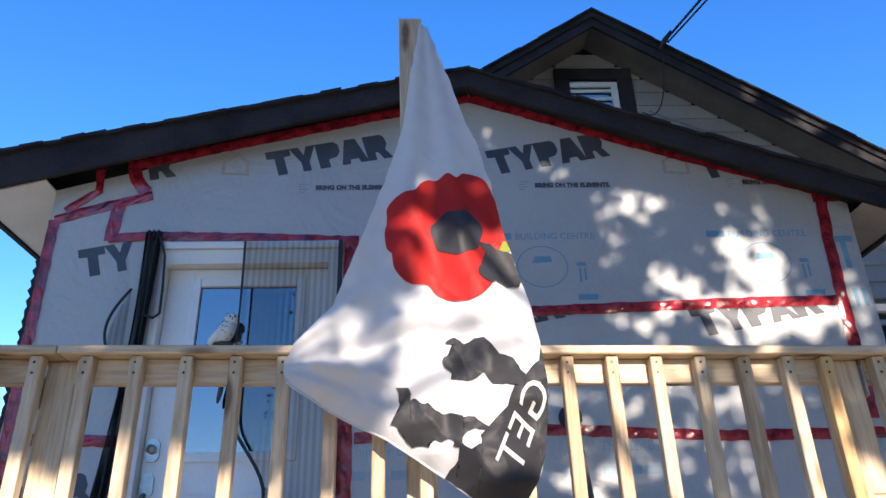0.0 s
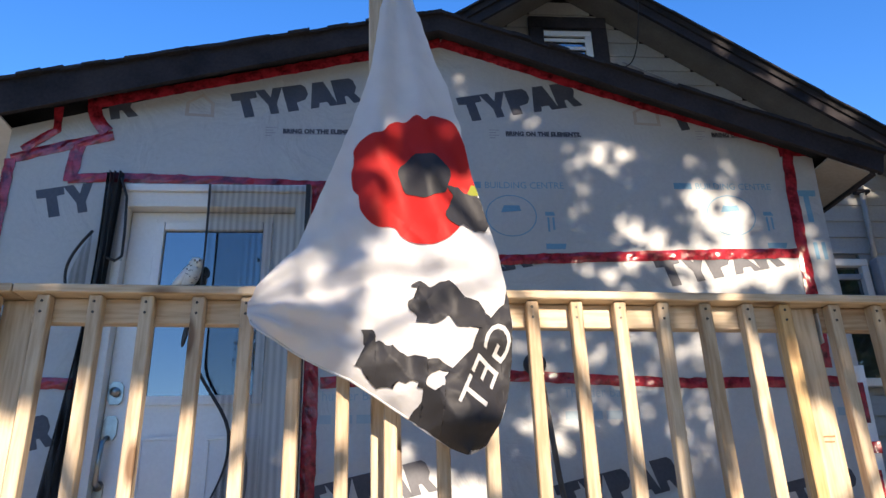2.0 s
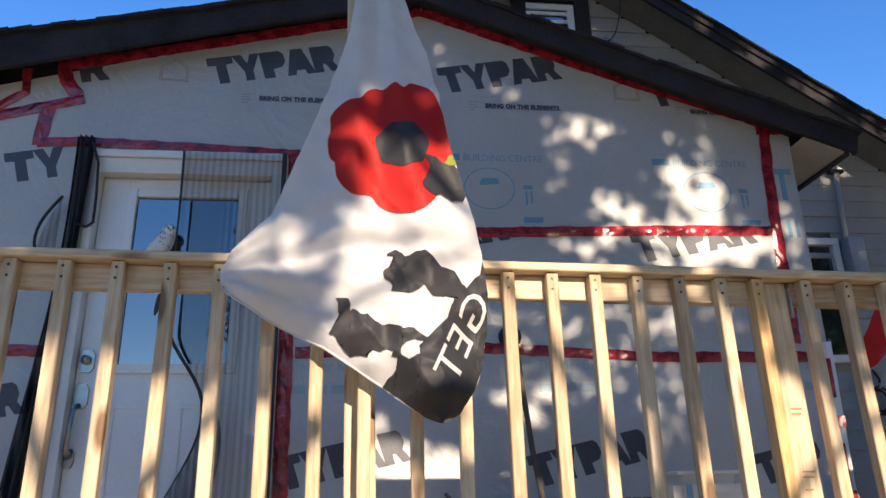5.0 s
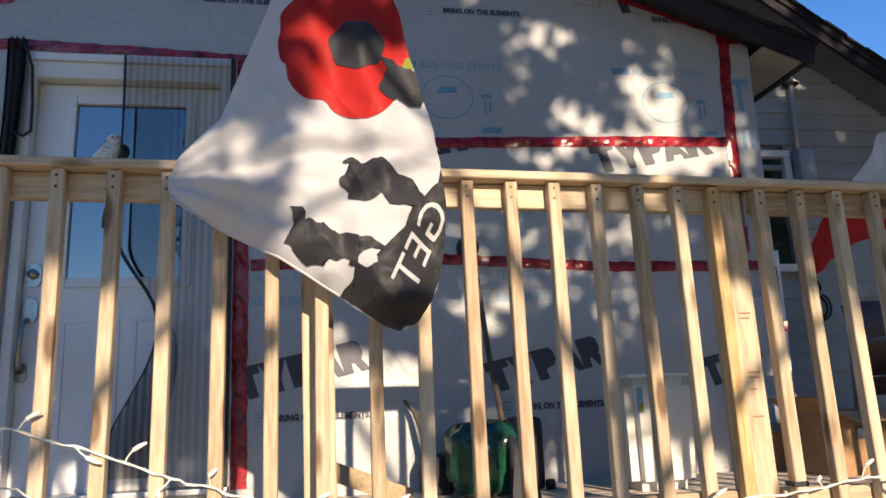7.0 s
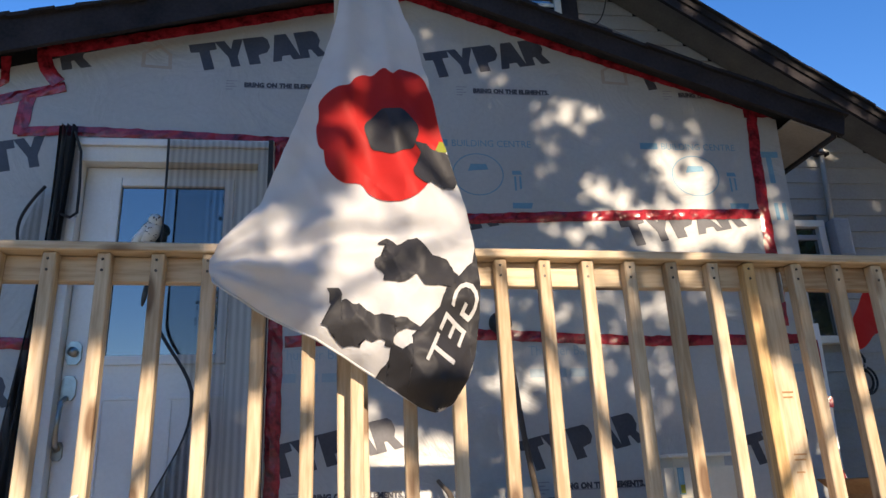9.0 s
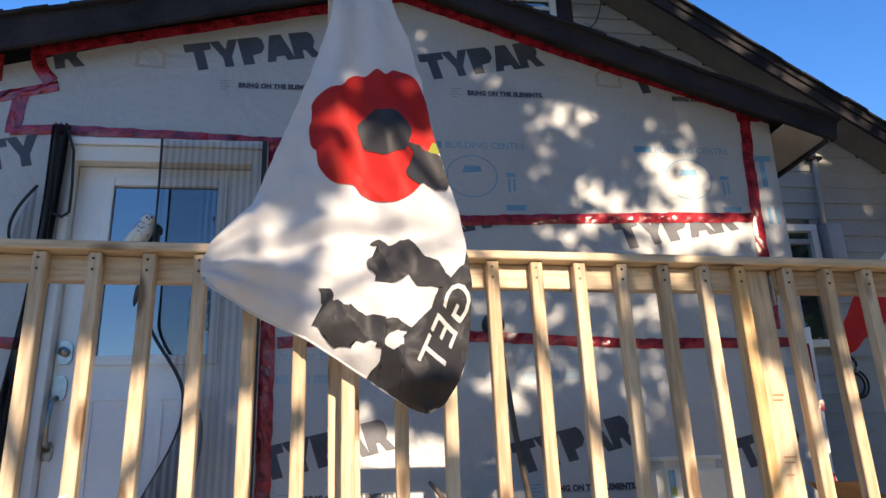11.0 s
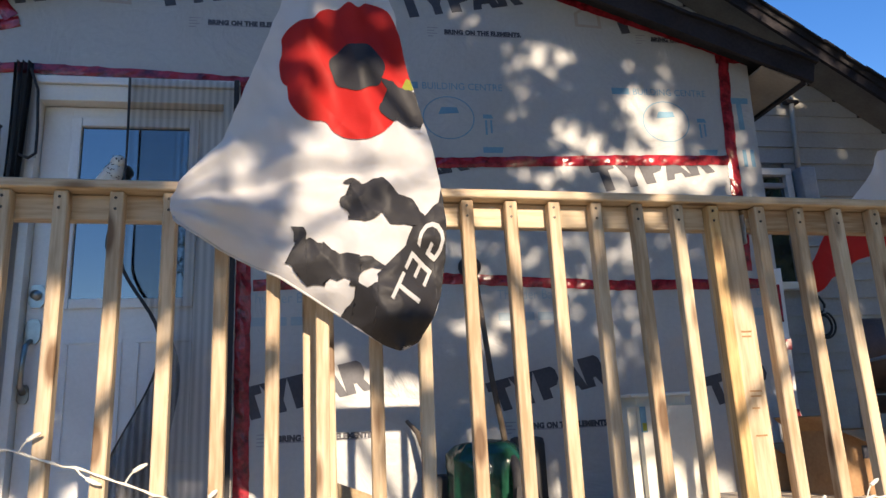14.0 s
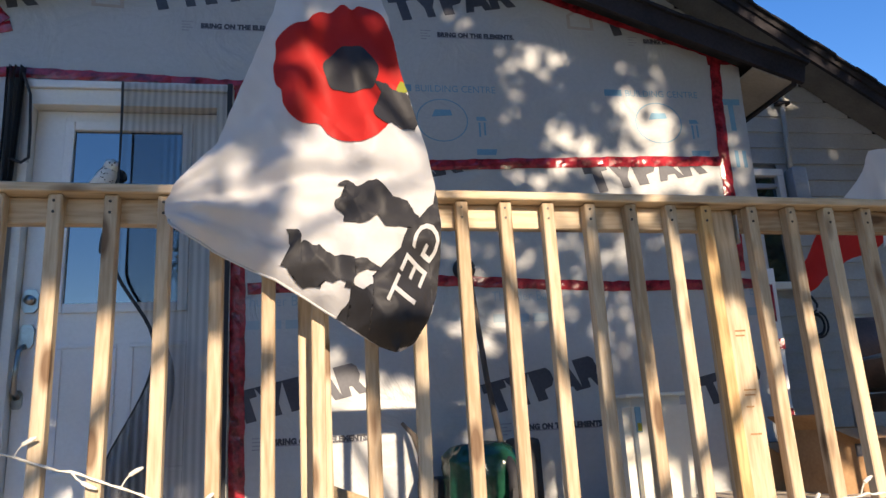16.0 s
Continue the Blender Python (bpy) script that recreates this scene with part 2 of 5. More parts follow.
def mesh_of(name, bm, material, smooth=False):
    me = bpy.data.meshes.new(name)
    bmesh.ops.recalc_face_normals(bm, faces=bm.faces)
    bm.to_mesh(me)
    bm.free()
    for mm in (material if isinstance(material, (list, tuple)) else [material]):
        me.materials.append(mm)
    if smooth:
        me.polygons.foreach_set("use_smooth", [True] * len(me.polygons))
    return me


def part(name, bm, material, parent, label="", smooth=False):
    ob = new(name, mesh_of(name, bm, material, smooth))
    ob.parent = parent
    if label:
        ob["label"] = label
    return ob


def thing(name, label, category, at=(0, 0, 0), group="", kind=""):
    ob = new(name)
    ob.location = at
    return tagged(ob, label, category, group, kind)


def solid(name, bm, material, label="", category="", group="", kind="", smooth=False, at=(0, 0, 0)):
    ob = new(name, mesh_of(name, bm, material, smooth))
    ob.location = at
    return tagged(ob, label, category, group, kind)


def box(x0, x1, y0, y1, z0, z1, bev=0.0, bm=None):
    """A box with softened edges."""
    own = bmesh.new()
    bmesh.ops.create_cube(own, size=1)
    for v in own.verts:
        v.co = ((x0 + x1) / 2 + v.co.x * (x1 - x0), (y0 + y1) / 2 + v.co.y * (y1 - y0), (z0 + z1) / 2 + v.co.z * (z1 - z0))
    if bev:
        bmesh.ops.bevel(own, geom=own.edges[:], offset=bev, segments=2, affect="EDGES", profile=0.6)
    return joined(bm, own)


def joined(bm, own):
    if bm is None:
        return own
    me = bpy.data.meshes.new("tmp")
    own.to_mesh(me)
    own.free()
    bm.from_mesh(me)
    bpy.data.meshes.remove(me)
    return bm


def prism(outline, y0, y1, bm=None):
    """A plate cut to an outline in x and z, from y0 to y1."""
    own = bmesh.new()
    a = [own.verts.new((x, y0, z)) for x, z in outline]
    c = [own.verts.new((x, y1, z)) for x, z in outline]
    own.faces.new(a)
    own.faces.new(c[::-1])
    for i in range(len(a)):
        j = (i + 1) % len(a)
        own.faces.new((a[i], c[i], c[j], a[j]))
    return joined(bm, own)


def hexa(p, bm=None):
    """A solid from eight corners: four below, four above, in the same order."""
    own = bmesh.new()
    v = [own.verts.new(q) for q in p]
    for f in ((3, 2, 1, 0), (4, 5, 6, 7), (0, 1, 5, 4), (1, 2, 6, 5), (2, 3, 7, 6), (3, 0, 4, 7)):
        own.faces.new([v[i] for i in f])
    return joined(bm, own)


def tube(points, radius, sides=8, bm=None):
    """A round rod along a line of points; radius may be one number or one for each point."""
    own = bmesh.new()
    pts = [Vector(p) for p in points]
    rad = radius if isinstance(radius, (list, tuple)) else [radius] * len(pts)
    rings = []
    for i, p in enumerate(pts):
        d = (pts[min(i + 1, len(pts) - 1)] - pts[max(i - 1, 0)]).normalized()
        u = d.orthogonal().normalized() if i == 0 else (ref - d * ref.dot(d)).normalized()
        ref = u
        w = d.cross(u)
        rings.append([own.verts.new(p + (u * math.cos(a) + w * math.sin(a)) * rad[i]) for a in (2 * math.pi * k / sides for k in range(sides))])
    for r0, r1 in zip(rings, rings[1:]):
        for k in range(sides):
            own.faces.new((r0[k], r0[(k + 1) % sides], r1[(k + 1) % sides], r1[k]))
    own.faces.new(rings[0][::-1])
    own.faces.new(rings[-1])
    return joined(bm, own)


def lettering(text, width, height, spacing=1.0, bold=0.0):
    """Outline letters as a flat mesh fitted to a width and height, at the origin, in x and z."""
    cu = bpy.data.curves.new("letters", "FONT")
    cu.body, cu.space_character, cu.offset = text, spacing, bold
    cu.resolution_u = 3
    ob = bpy.data.objects.new("letters", cu)
    scene.collection.objects.link(ob)
    dg = bpy.context.evaluated_depsgraph_get()
    me = bpy.data.meshes.new_from_object(ob.evaluated_get(dg))
    own = bmesh.new()
    own.from_mesh(me)
    bpy.data.objects.remove(ob)
    bpy.data.curves.remove(cu)
    bpy.data.meshes.remove(me)
    xs, ys = [v.co.x for v in own.verts], [v.co.y for v in own.verts]
    x0, x1, y0, y1 = min(xs), max(xs), min(ys), max(ys)
    for v in own.verts:
        v.co = ((v.co.x - x0) / (x1 - x0) * width, 0, (v.co.y - y0) / (y1 - y0) * height)
    return own


def rock(seed):
    return random.Random(seed)


# ---- ground ----
bm = bmesh.new()
bmesh.ops.create_grid(bm, x_segments=60, y_segments=60, size=600)
solid("ground", bm, BOUNCE_GROUND, "unseen ground round the house, made pale to bounce light", "ground", kind="structure")

# ---- the wrapped addition: wall, tapes, prints ----
wall = bmesh.new()
prism([(-2.70, 0.0), (-2.035, 0.0), (-2.035, 3.50), (-2.70, 3.50)], 0, 0.14, wall)
prism([(-0.985, 0.0), (2.03, 0.0), (2.075, 3.50), (-0.985, 3.50)], 0, 0.14, wall)
prism([(-2.035, 0.0), (-0.985, 0.0), (-0.985, 1.27), (-2.035, 1.27)], 0, 0.14, wall)
prism([(-2.70, 3.50), (2.075, 3.50), (2.085, 3.76), (-0.216, 4.56), (-2.70, 3.86)], 0, 0.14, wall)
wall_south = solid("wall_south", wall, WRAP, "front gable wall covered in pale printed house wrap", "wall", kind="structure")
for nm, xx in (("wall_west", -2.70), ("wall_east", 1.93)):
    solid(nm, box(xx, xx + 0.14, 0.143, 1.5, 0, 3.6), WRAP, "side wall of the addition in pale house wrap", "wall", kind="structure")


def strip(points, width, seed, y=-0.004):
    """A run of creased adhesive tape on the wall, with uneven edges."""
    rnd, own = rock(seed), bmesh.new()
    pts = []
    for (xa, za), (xb, zb) in zip(points, points[1:]):
        k = max(2, int(math.hypot(xb - xa, zb - za) / 0.04))
        pts += [(xa + (xb - xa) * i / k, za + (zb - za) * i / k) for i in range(k)]
    pts.append(points[-1])
    rows = []
    for i, (x, z) in enumerate(pts):
        a, c = pts[max(i - 1, 0)], pts[min(i + 1, len(pts) - 1)]
        dx, dz = c[0] - a[0], c[1] - a[1]
        ln = math.hypot(dx, dz) or 1
        nx, nz = -dz / ln, dx / ln
        w = width / 2
        rows.append([own.verts.new((x + nx * s * (w + rnd.uniform(-0.004, 0.004)), y - (rnd.uniform(0.0, 0.006) if abs(s) < 1 else 0), z + nz * s * (w + rnd.uniform(-0.004, 0.004)))) for s in (-1, -0.35, 0.3, 1)])
    for r0, r1 in zip(rows, rows[1:]):
        for k in range(3):
            own.faces.new((r0[k], r0[k + 1], r1[k + 1], r1[k]))
    ext = bmesh.ops.extrude_face_region(own, geom=own.faces[:])
    for v in ext["geom"]:
        if isinstance(v, bmesh.types.BMVert):
            v.co.y += 0.0025 - 0.0005
    return own


TAPES = [([(-2.30, 4.025), (-0.216, 4.528)], 0.07), ([(-0.216, 4.528), (1.0, 4.112), (2.07, 3.775)], 0.07),
         ([(-2.46, 4.00), (-2.45, 3.85), (-2.62, 3.72)], 0.05), ([(-2.27, 4.03), (-2.24, 3.93), (-2.17, 3.84)], 0.075),
         ([(-2.67, 3.66), (-2.45, 3.73), (-2.13, 3.82)], 0.065), ([(-2.315, 3.75), (-2.33, 3.52)], 0.075),
         ([(-2.672, 3.66), (-2.668, 2.95), (-2.66, 1.3)], 0.06), ([(-2.34, 3.535), (-2.10, 3.55), (-1.6, 3.535), (-0.90, 3.505)], 0.06),
         ([(-0.945, 3.49), (-0.95, 2.6), (-0.94, 1.28)], 0.075), ([(-0.88, 3.03), (0.054, 3.053), (1.1, 3.085), (1.86, 3.10)], 0.062),
         ([(1.925, 3.78), (1.90, 3.5), (1.885, 3.1), (1.872, 2.42)], 0.07), ([(1.87, 3.765), (2.075, 3.775)], 0.055),
         ([(-0.90, 2.37), (0.107, 2.396), (1.04, 2.345), (2.0, 2.345)], 0.058), ([(-2.63, 2.40), (-2.1, 2.38)], 0.06)]
for i, (pts, w) in enumerate(TAPES):
    part("tape", strip(pts, w, i, -0.004 - 0.0008 * (i % 4)), TAPE, wall_south, "creased shiny red sheathing tape")

PRINT_Y = -0.0015


def flat(outlines, y=PRINT_Y):
    own = bmesh.new()
    for o in outlines:
        own.faces.new([own.verts.new((x, y, z)) for x, z in o])
    return own


def emblem(x, z, w, rise, h, keep, top=9.0):
    """Five bold leaning blocks, growing along a rising line, as plain shapes."""
    forms = (((0.28, 0), (0.70, 0), (0.70, 0.70), (1.0, 0.72), (1.0, 1), (-0.06, 1), (-0.06, 0.70), (0.28, 0.68)),
             ((0.32, 0), (0.68, 0), (0.68, 0.36), (1.08, 1), (0.68, 1), (0.5, 0.66), (0.32, 1), (-0.08, 1), (0.32, 0.36)),
             ((0.0, 0), (0.46, 0.0), (0.46, 0.32), (0.84, 0.38), (1.02, 0.58), (1.0, 0.86), (0.84, 1), (0.0, 1)),
             ((-0.1, 0), (0.26, 0), (0.33, 0.18), (0.67, 0.18), (0.74, 0), (1.1, 0), (0.74, 1), (0.26, 1)),
             ((0.0, 0), (0.38, 0), (0.40, 0.30), (0.52, 0.30), (0.70, 0), (1.12, 0), (0.86, 0.38), (1.0, 0.60), (0.96, 0.88), (0.80, 1), (0.0, 1)))
    shapes = []
    for i in keep:
        u0, u1 = i / 5 + 0.006, (i + 1) / 5 - 0.006
        shapes.append([(x + w * (u0 + (u1 - u0) * a) + 0.05 * (1 - b), min(top, z - h + rise * (u0 + (u1 - u0) * a) + h * b)) for a, b in forms[i]])
    part("printed_emblem", flat(shapes), PRINT, wall_south, "bold dark navy printed block shapes")


def moved(own, x, z, y=PRINT_Y):
    for v in own.verts:
        v.co = (v.co.x + x, y, v.co.z + z)
    return own


def slogan(x, z, width=0.467):
    part("printed_slogan", moved(lettering("BRING ON THE ELEMENTS.", width, 0.034, 1.06, 0.075), x, z - 0.014), PRINT, wall_south, "small bold dark printed slogan")
    bars = [[(x + dx, z - 0.018 + 0.0), (x + dx + lw, z - 0.018), (x + dx + lw, z - 0.010), (x + dx, z - 0.010)] for dx, lw in ((0, width * 0.95),)]
    for k, lw in enumerate((0.062, 0.04, 0.058, 0.035)):
        zz = z + 0.026 - k * 0.018
        bars.append([(x - 0.10, zz - 0.003), (x - 0.10 + lw, zz - 0.003), (x - 0.10 + lw, zz + 0.003), (x - 0.10, zz + 0.003)])
    part("printed_bars", flat(bars), PRINT_GREY, wall_south, "fine grey printed lines")


def house_mark(x, z):
    s, t = 0.085, 0.016
    outer = [(x - s, z - s * 0.8), (x + s, z - s * 0.9), (x + s * 0.95, z + s * 0.25), (x + 0.1 * s, z + s), (x - s, z + s * 0.3)]
    own = bmesh.new()
    a = [own.verts.new((px, PRINT_Y, pz)) for px, pz in outer]
    c = [own.verts.new((x + (px - x) * 0.74, PRINT_Y, z + (pz - z) * 0.74)) for px, pz in outer]
    for i in range(5):
        own.faces.new((a[i], a[(i + 1) % 5], c[(i + 1) % 5], c[i]))
    part("printed_mark", own, PRINT_TAN, wall_south, "faint tan printed house outline")


def shop_line(x, z):
    part("printed_bars", flat([[(x - 0.135, z), (x - 0.025, z), (x - 0.025, z + 0.042), (x - 0.135, z + 0.042)]]), PRINT_BLUE, wall_south, "faint blue printed bar")
    part("printed_words", moved(lettering("BUILDING CENTRE", 0.47, 0.042), x, z), PRINT_BLUE, wall_south, "faint blue printed words")


def round_mark(x, z):
    """A plain ring over a bar, with a small block beside it."""
    own = bmesh.new()
    loops = [[own.verts.new((x + rr * math.cos(a), PRINT_Y, z + rr * 0.88 * math.sin(a))) for a in (math.tau * k / 40 for k in range(40))] for rr in (0.150, 0.143)]
    for k in range(40):
        own.faces.new((loops[0][k], loops[0][(k + 1) % 40], loops[1][(k + 1) % 40], loops[1][k]))
    part("printed_ring", own, PRINT_BLUE, wall_south, "faint blue printed ring")
    part("printed_bars", flat([[(x - 0.06, z + 0.02), (x + 0.06, z + 0.03), (x + 0.05, z + 0.065), (x - 0.04, z + 0.065)], [(x + 0.20, z + 0.0), (x + 0.26, z + 0.0), (x + 0.25, z + 0.025), (x + 0.20, z + 0.025)],
                               [(x + 0.21, z - 0.10), (x + 0.222, z - 0.10), (x + 0.222, z - 0.01), (x + 0.21, z - 0.01)], [(x + 0.24, z - 0.09), (x + 0.252, z - 0.09), (x + 0.252, z - 0.01), (x + 0.24, z - 0.01)],
                               [(x + 0.19, z - 0.21), (x + 0.30, z - 0.21), (x + 0.31, z - 0.175), (x + 0.19, z - 0.175)]]), PRINT_BLUE, wall_south, "faint blue printed blocks")


def town_line(x, z):
    part("printed_words", moved(lettering("Thunder Bay", 0.34, 0.07), x, z), PRINT_PALE, wall_south, "faint blue printed words")
    part("printed_bars", flat([[(x + a, z - 0.10), (x + b, z - 0.10), (x + b, z - 0.055), (x + a, z - 0.055)] for a, b in ((0, 0.09), (0.11, 0.20), (0.22, 0.36))]), PRINT_PALE, wall_south, "faint blue printed bars")


for x, z, keep in ((-1.490, 4.119, (0, 1, 2, 3, 4)), (-0.129, 4.122, (0, 1, 2, 3, 4)), (1.18, 4.08, (0, 1)), (-2.80, 3.99, (4,)), (0.972, 3.060, (0, 1, 2, 3, 4)), (-0.52, 3.055, (3, 4)),
                   (-2.50, 3.465, (0, 1)), (-0.985, 1.845, (0, 1, 2, 3, 4)), (0.288, 1.835, (0, 1, 2, 3, 4)), (1.50, 1.82, (0, 1, 2)), (-2.86, 2.10, (2, 3, 4))):
    emblem(x, z, 0.73 if z > 2.5 else 0.63, 0.135, 0.174 if z > 2.5 else 0.155, keep, 3.082 if 3.0 < z < 3.1 else 9.0)
for x, z in ((-1.169, 3.865), (0.164, 3.872), (1.46, 3.885), (-0.77, 1.60), (0.475, 1.605), (-2.75, 1.75)):
    slogan(x, z)
for x, z in ((-1.66, 4.03), (-0.30, 4.03), (1.06, 4.02)):
    house_mark(x, z)
round_mark(0.165, 3.33), round_mark(1.49, 3.34)
shop_line(0.02, 3.505), shop_line(1.30, 3.51), shop_line(-1.02, 3.56 - 0.06)
part("printed_bars", flat([[(1.965, 3.30), (2.0, 3.30), (2.0, 3.47), (2.045, 3.47), (2.05, 3.51), (1.93, 3.51), (1.93, 3.47), (1.965, 3.47)], [(1.96, 3.06), (1.985, 3.06), (1.985, 3.17), (1.96, 3.17)], [(2.01, 3.06), (2.035, 3.06), (2.035, 3.17), (2.01, 3.17)]]), PRINT_BLUE, wall_south, "faint blue printed bars")
town_line(-0.93, 2.26), town_line(0.38, 2.26), town_line(1.66, 2.26)

rnd = rock(33)
torn = [(-2.701, 3.42)]
for k in range(34):
    zz = 3.40 - k * 0.06
    torn += [(-2.715 - rnd.uniform(0.004, 0.022), zz), (-2.712 - rnd.uniform(0.0, 0.008), zz - 0.035)]
torn.append((-2.701, 1.36))
part("torn_edge", prism(torn, 0.0, 0.03), FASCIA, wall_south, "torn dark felt showing along the wall corner")

# ---- roof of the addition ----
roof = thing("roof_addition", "low dark shingled gable roof over the addition", "roof", kind="structure")
TOP_L, TOP_P, TOP_R = (-3.10, 4.01), (-0.227, 4.646), (2.43, 3.70)
BOT_L, BOT_P, BOT_R = (-3.10, 3.755), (-0.234, 4.505), (2.40, 3.555)
slab = prism([(-3.09, 3.93), (-0.227, 4.57), (-0.227, 4.63), (-3.09, 3.99)], -0.13, 1.5)
prism([(-0.227, 4.57), (2.42, 3.61), (2.42, 3.685), (-0.227, 4.63)], -0.13, 1.5, slab)
part("roof_deck", slab, SHINGLE, roof)
part("rake_board", prism([BOT_L, BOT_P, (TOP_P[0], TOP_P[1] - 0.02), (TOP_L[0], TOP_L[1] - 0.02)], -0.16, -0.132), FASCIA, roof, "charred dark fascia board")
part("rake_board", prism([BOT_P, BOT_R, (TOP_R[0], TOP_R[1] - 0.02), (TOP_P[0], TOP_P[1] - 0.02)], -0.16, -0.132), FASCIA, roof, "charred dark fascia board")
part("eave_board", box(-3.125, -3.095, -0.13, 1.5, 3.735, 3.95), FASCIA, roof)
part("eave_board", box(2.337, 2.367, -0.13, 1.5, 3.548, 3.63), FASCIA, roof)
def plank(xa, za, xb, zb, y0, y1, t):
    p = [(xa, y0, za), (xb, y0, zb), (xb, y1, zb), (xa, y1, za)]
    return hexa(p + [(q[0], q[1], q[2] + t) for q in p])


part("soffit", plank(-3.09, 3.75, -2.705, 3.852, -0.128, 1.5, 0.012), SOFFIT, roof, "white sloping soffit panel under the eave")
part("soffit", plank(2.09, 3.655, 2.335, 3.567, -0.128, 1.5, 0.012), SOFFIT_TAN, roof, "brown-grey sloping soffit under the eave")
rnd = rock(5)
for a, c in ((TOP_L, TOP_P), (TOP_P, TOP_R)):
    n = int(math.hypot(c[0] - a[0], c[1] - a[1]) / 0.115)
    for i in range(n):
        f0, f1 = i / n, (i + 1) / n + 0.004
        dz, dy = rnd.uniform(-0.006, 0.006), rnd.uniform(-0.010, 0.006)
        xa, za, xb, zb = a[0] + (c[0] - a[0]) * f0, a[1] + (c[1] - a[1]) * f0, a[0] + (c[0] - a[0]) * f1, a[1] + (c[1] - a[1]) * f1
        p = [(xa, -0.185 + dy, za - 0.022 + dz), (xb, -0.185 + dy, zb - 0.022 + dz), (xb, 0.12, zb - 0.015), (xa, 0.12, za - 0.015)]
        part("shingle", hexa(p + [(q[0], q[1], q[2] + 0.018 + 0.008 * rnd.random()) for q in p]), SHINGLE, roof)

# ---- main house behind ----
HY, HPX, HPZ, PITCH = 1.5, 1.03, 6.315, 0.675
house = thing("house", "older grey-sided house with a steep dark gable roof", "house")
row = 0.146
z = 0.9
while z < HPZ - 0.22:
    half = (HPZ - 0.12 - z) / PITCH
    x0, x1 = max(HPX - half, -2.4), min(HPX + half, 5.9)
    if x1 - x0 > 0.12:
        segs = [(x0, x1)]
        if 2.57 < z + row / 2 < 3.62:
            segs = [(x0, 2.73), (3.33, x1)]
        for sa, sb in segs:
            p = [(sa, HY - 0.022, z), (sb, HY - 0.022, z), (sb, HY + 0.02, z), (sa, HY + 0.02, z)]
            q = [(sa, HY - 0.006, z + row + 0.004), (sb, HY - 0.006, z + row + 0.004), (sb, HY + 0.02, z + row + 0.004), (sa, HY + 0.02, z + row + 0.004)]
            part("siding_board", hexa(p + q), SIDING, house)
    z += row
part("back_wall", prism([(-2.4, 0), (6.2, 0), (6.2, 2.8), (HPX, HPZ - 0.25), (-2.4, 3.9)], HY + 0.03, HY + 0.2), SIDING, house)


for xa, xb in ((-2.4, -2.2), (6.0, 6.2)):
    part("side_wall", box(xa, xb, HY + 0.21, HY + 5.8, 0, 2.75 if xa > 0 else 3.85), SIDING, house)
part("rear_wall", prism([(-2.4, 0), (6.2, 0), (6.2, 2.8), (HPX, HPZ - 0.25), (-2.4, 3.9)], HY + 5.81, HY + 5.95), SIDING, house)


def slope_pt(d, side, drop=0.0):
    return (HPX + side * d, HPZ - PITCH * d - drop)


for side in (-1, 1):
    reach = 3.7 if side < 0 else 5.4
    part("roof_slab", prism([slope_pt(0, side), slope_pt(reach, side), slope_pt(reach, side, 0.07), slope_pt(0, side, 0.07)], HY - 0.42, HY + 6), SHINGLE, house)
    part("rake_board", prism([slope_pt(0, side, 0.071), slope_pt(reach, side, 0.071), slope_pt(reach, side, 0.165), slope_pt(0, side, 0.165)], HY - 0.40, HY - 0.37), FASCIA, house, "dark fascia board along the gable")
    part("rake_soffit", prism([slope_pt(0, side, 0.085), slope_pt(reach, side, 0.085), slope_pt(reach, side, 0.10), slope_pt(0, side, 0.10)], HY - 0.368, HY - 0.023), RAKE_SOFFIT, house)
    rnd = rock(11 + side)
    for i in range(int(reach / 0.17)):
        d0, d1 = i * 0.17, i * 0.17 + 0.172
        j = rnd.uniform(-0.008, 0.010)
        a, c = slope_pt(d0, side, -j), slope_pt(d1, side, -j)
        p = [(a[0], HY - 0.45, a[1] - 0.012), (c[0], HY - 0.45, c[1] - 0.012), (c[0], HY - 0.1, c[1] - 0.004), (a[0], HY - 0.1, a[1] - 0.004)]
        part("shingle", hexa(p + [(q[0], q[1], q[2] + 0.02) for q in p]), SHINGLE, house)

attic = thing("window_1", "small attic window in a dark frame with white sash", "window", kind="structure")
y = HY - 0.05
part("window_frame", box(0.72, 1.43, y - 0.02, y + 0.02, 5.83, 5.95, 0.006), FASCIA, attic, "dark weathered trim board")
part("window_frame", box(0.72, 0.85, y - 0.02, y + 0.02, 5.30, 5.828, 0.006), FASCIA, attic)
part("window_frame", box(1.29, 1.43, y - 0.02, y + 0.02, 5.30, 5.828, 0.006), FASCIA, attic)
part("sash", box(0.853, 1.287, y - 0.01, y + 0.015, 5.745, 5.80, 0.004), TRIMPAINT, attic, "white painted sash")
part("sash", box(1.225, 1.287, y - 0.01, y + 0.015, 5.30, 5.744, 0.004), TRIMPAINT, attic)
for k in range(5):
    part("slat", box(0.853, 1.223, y + 0.0, y + 0.012, 5.69 - k * 0.085, 5.725 - k * 0.085, 0.003), TRIMPAINT, attic)
part("pane", box(0.853, 1.287, y + 0.02, y + 0.026, 5.30, 5.80), GLASS, attic)

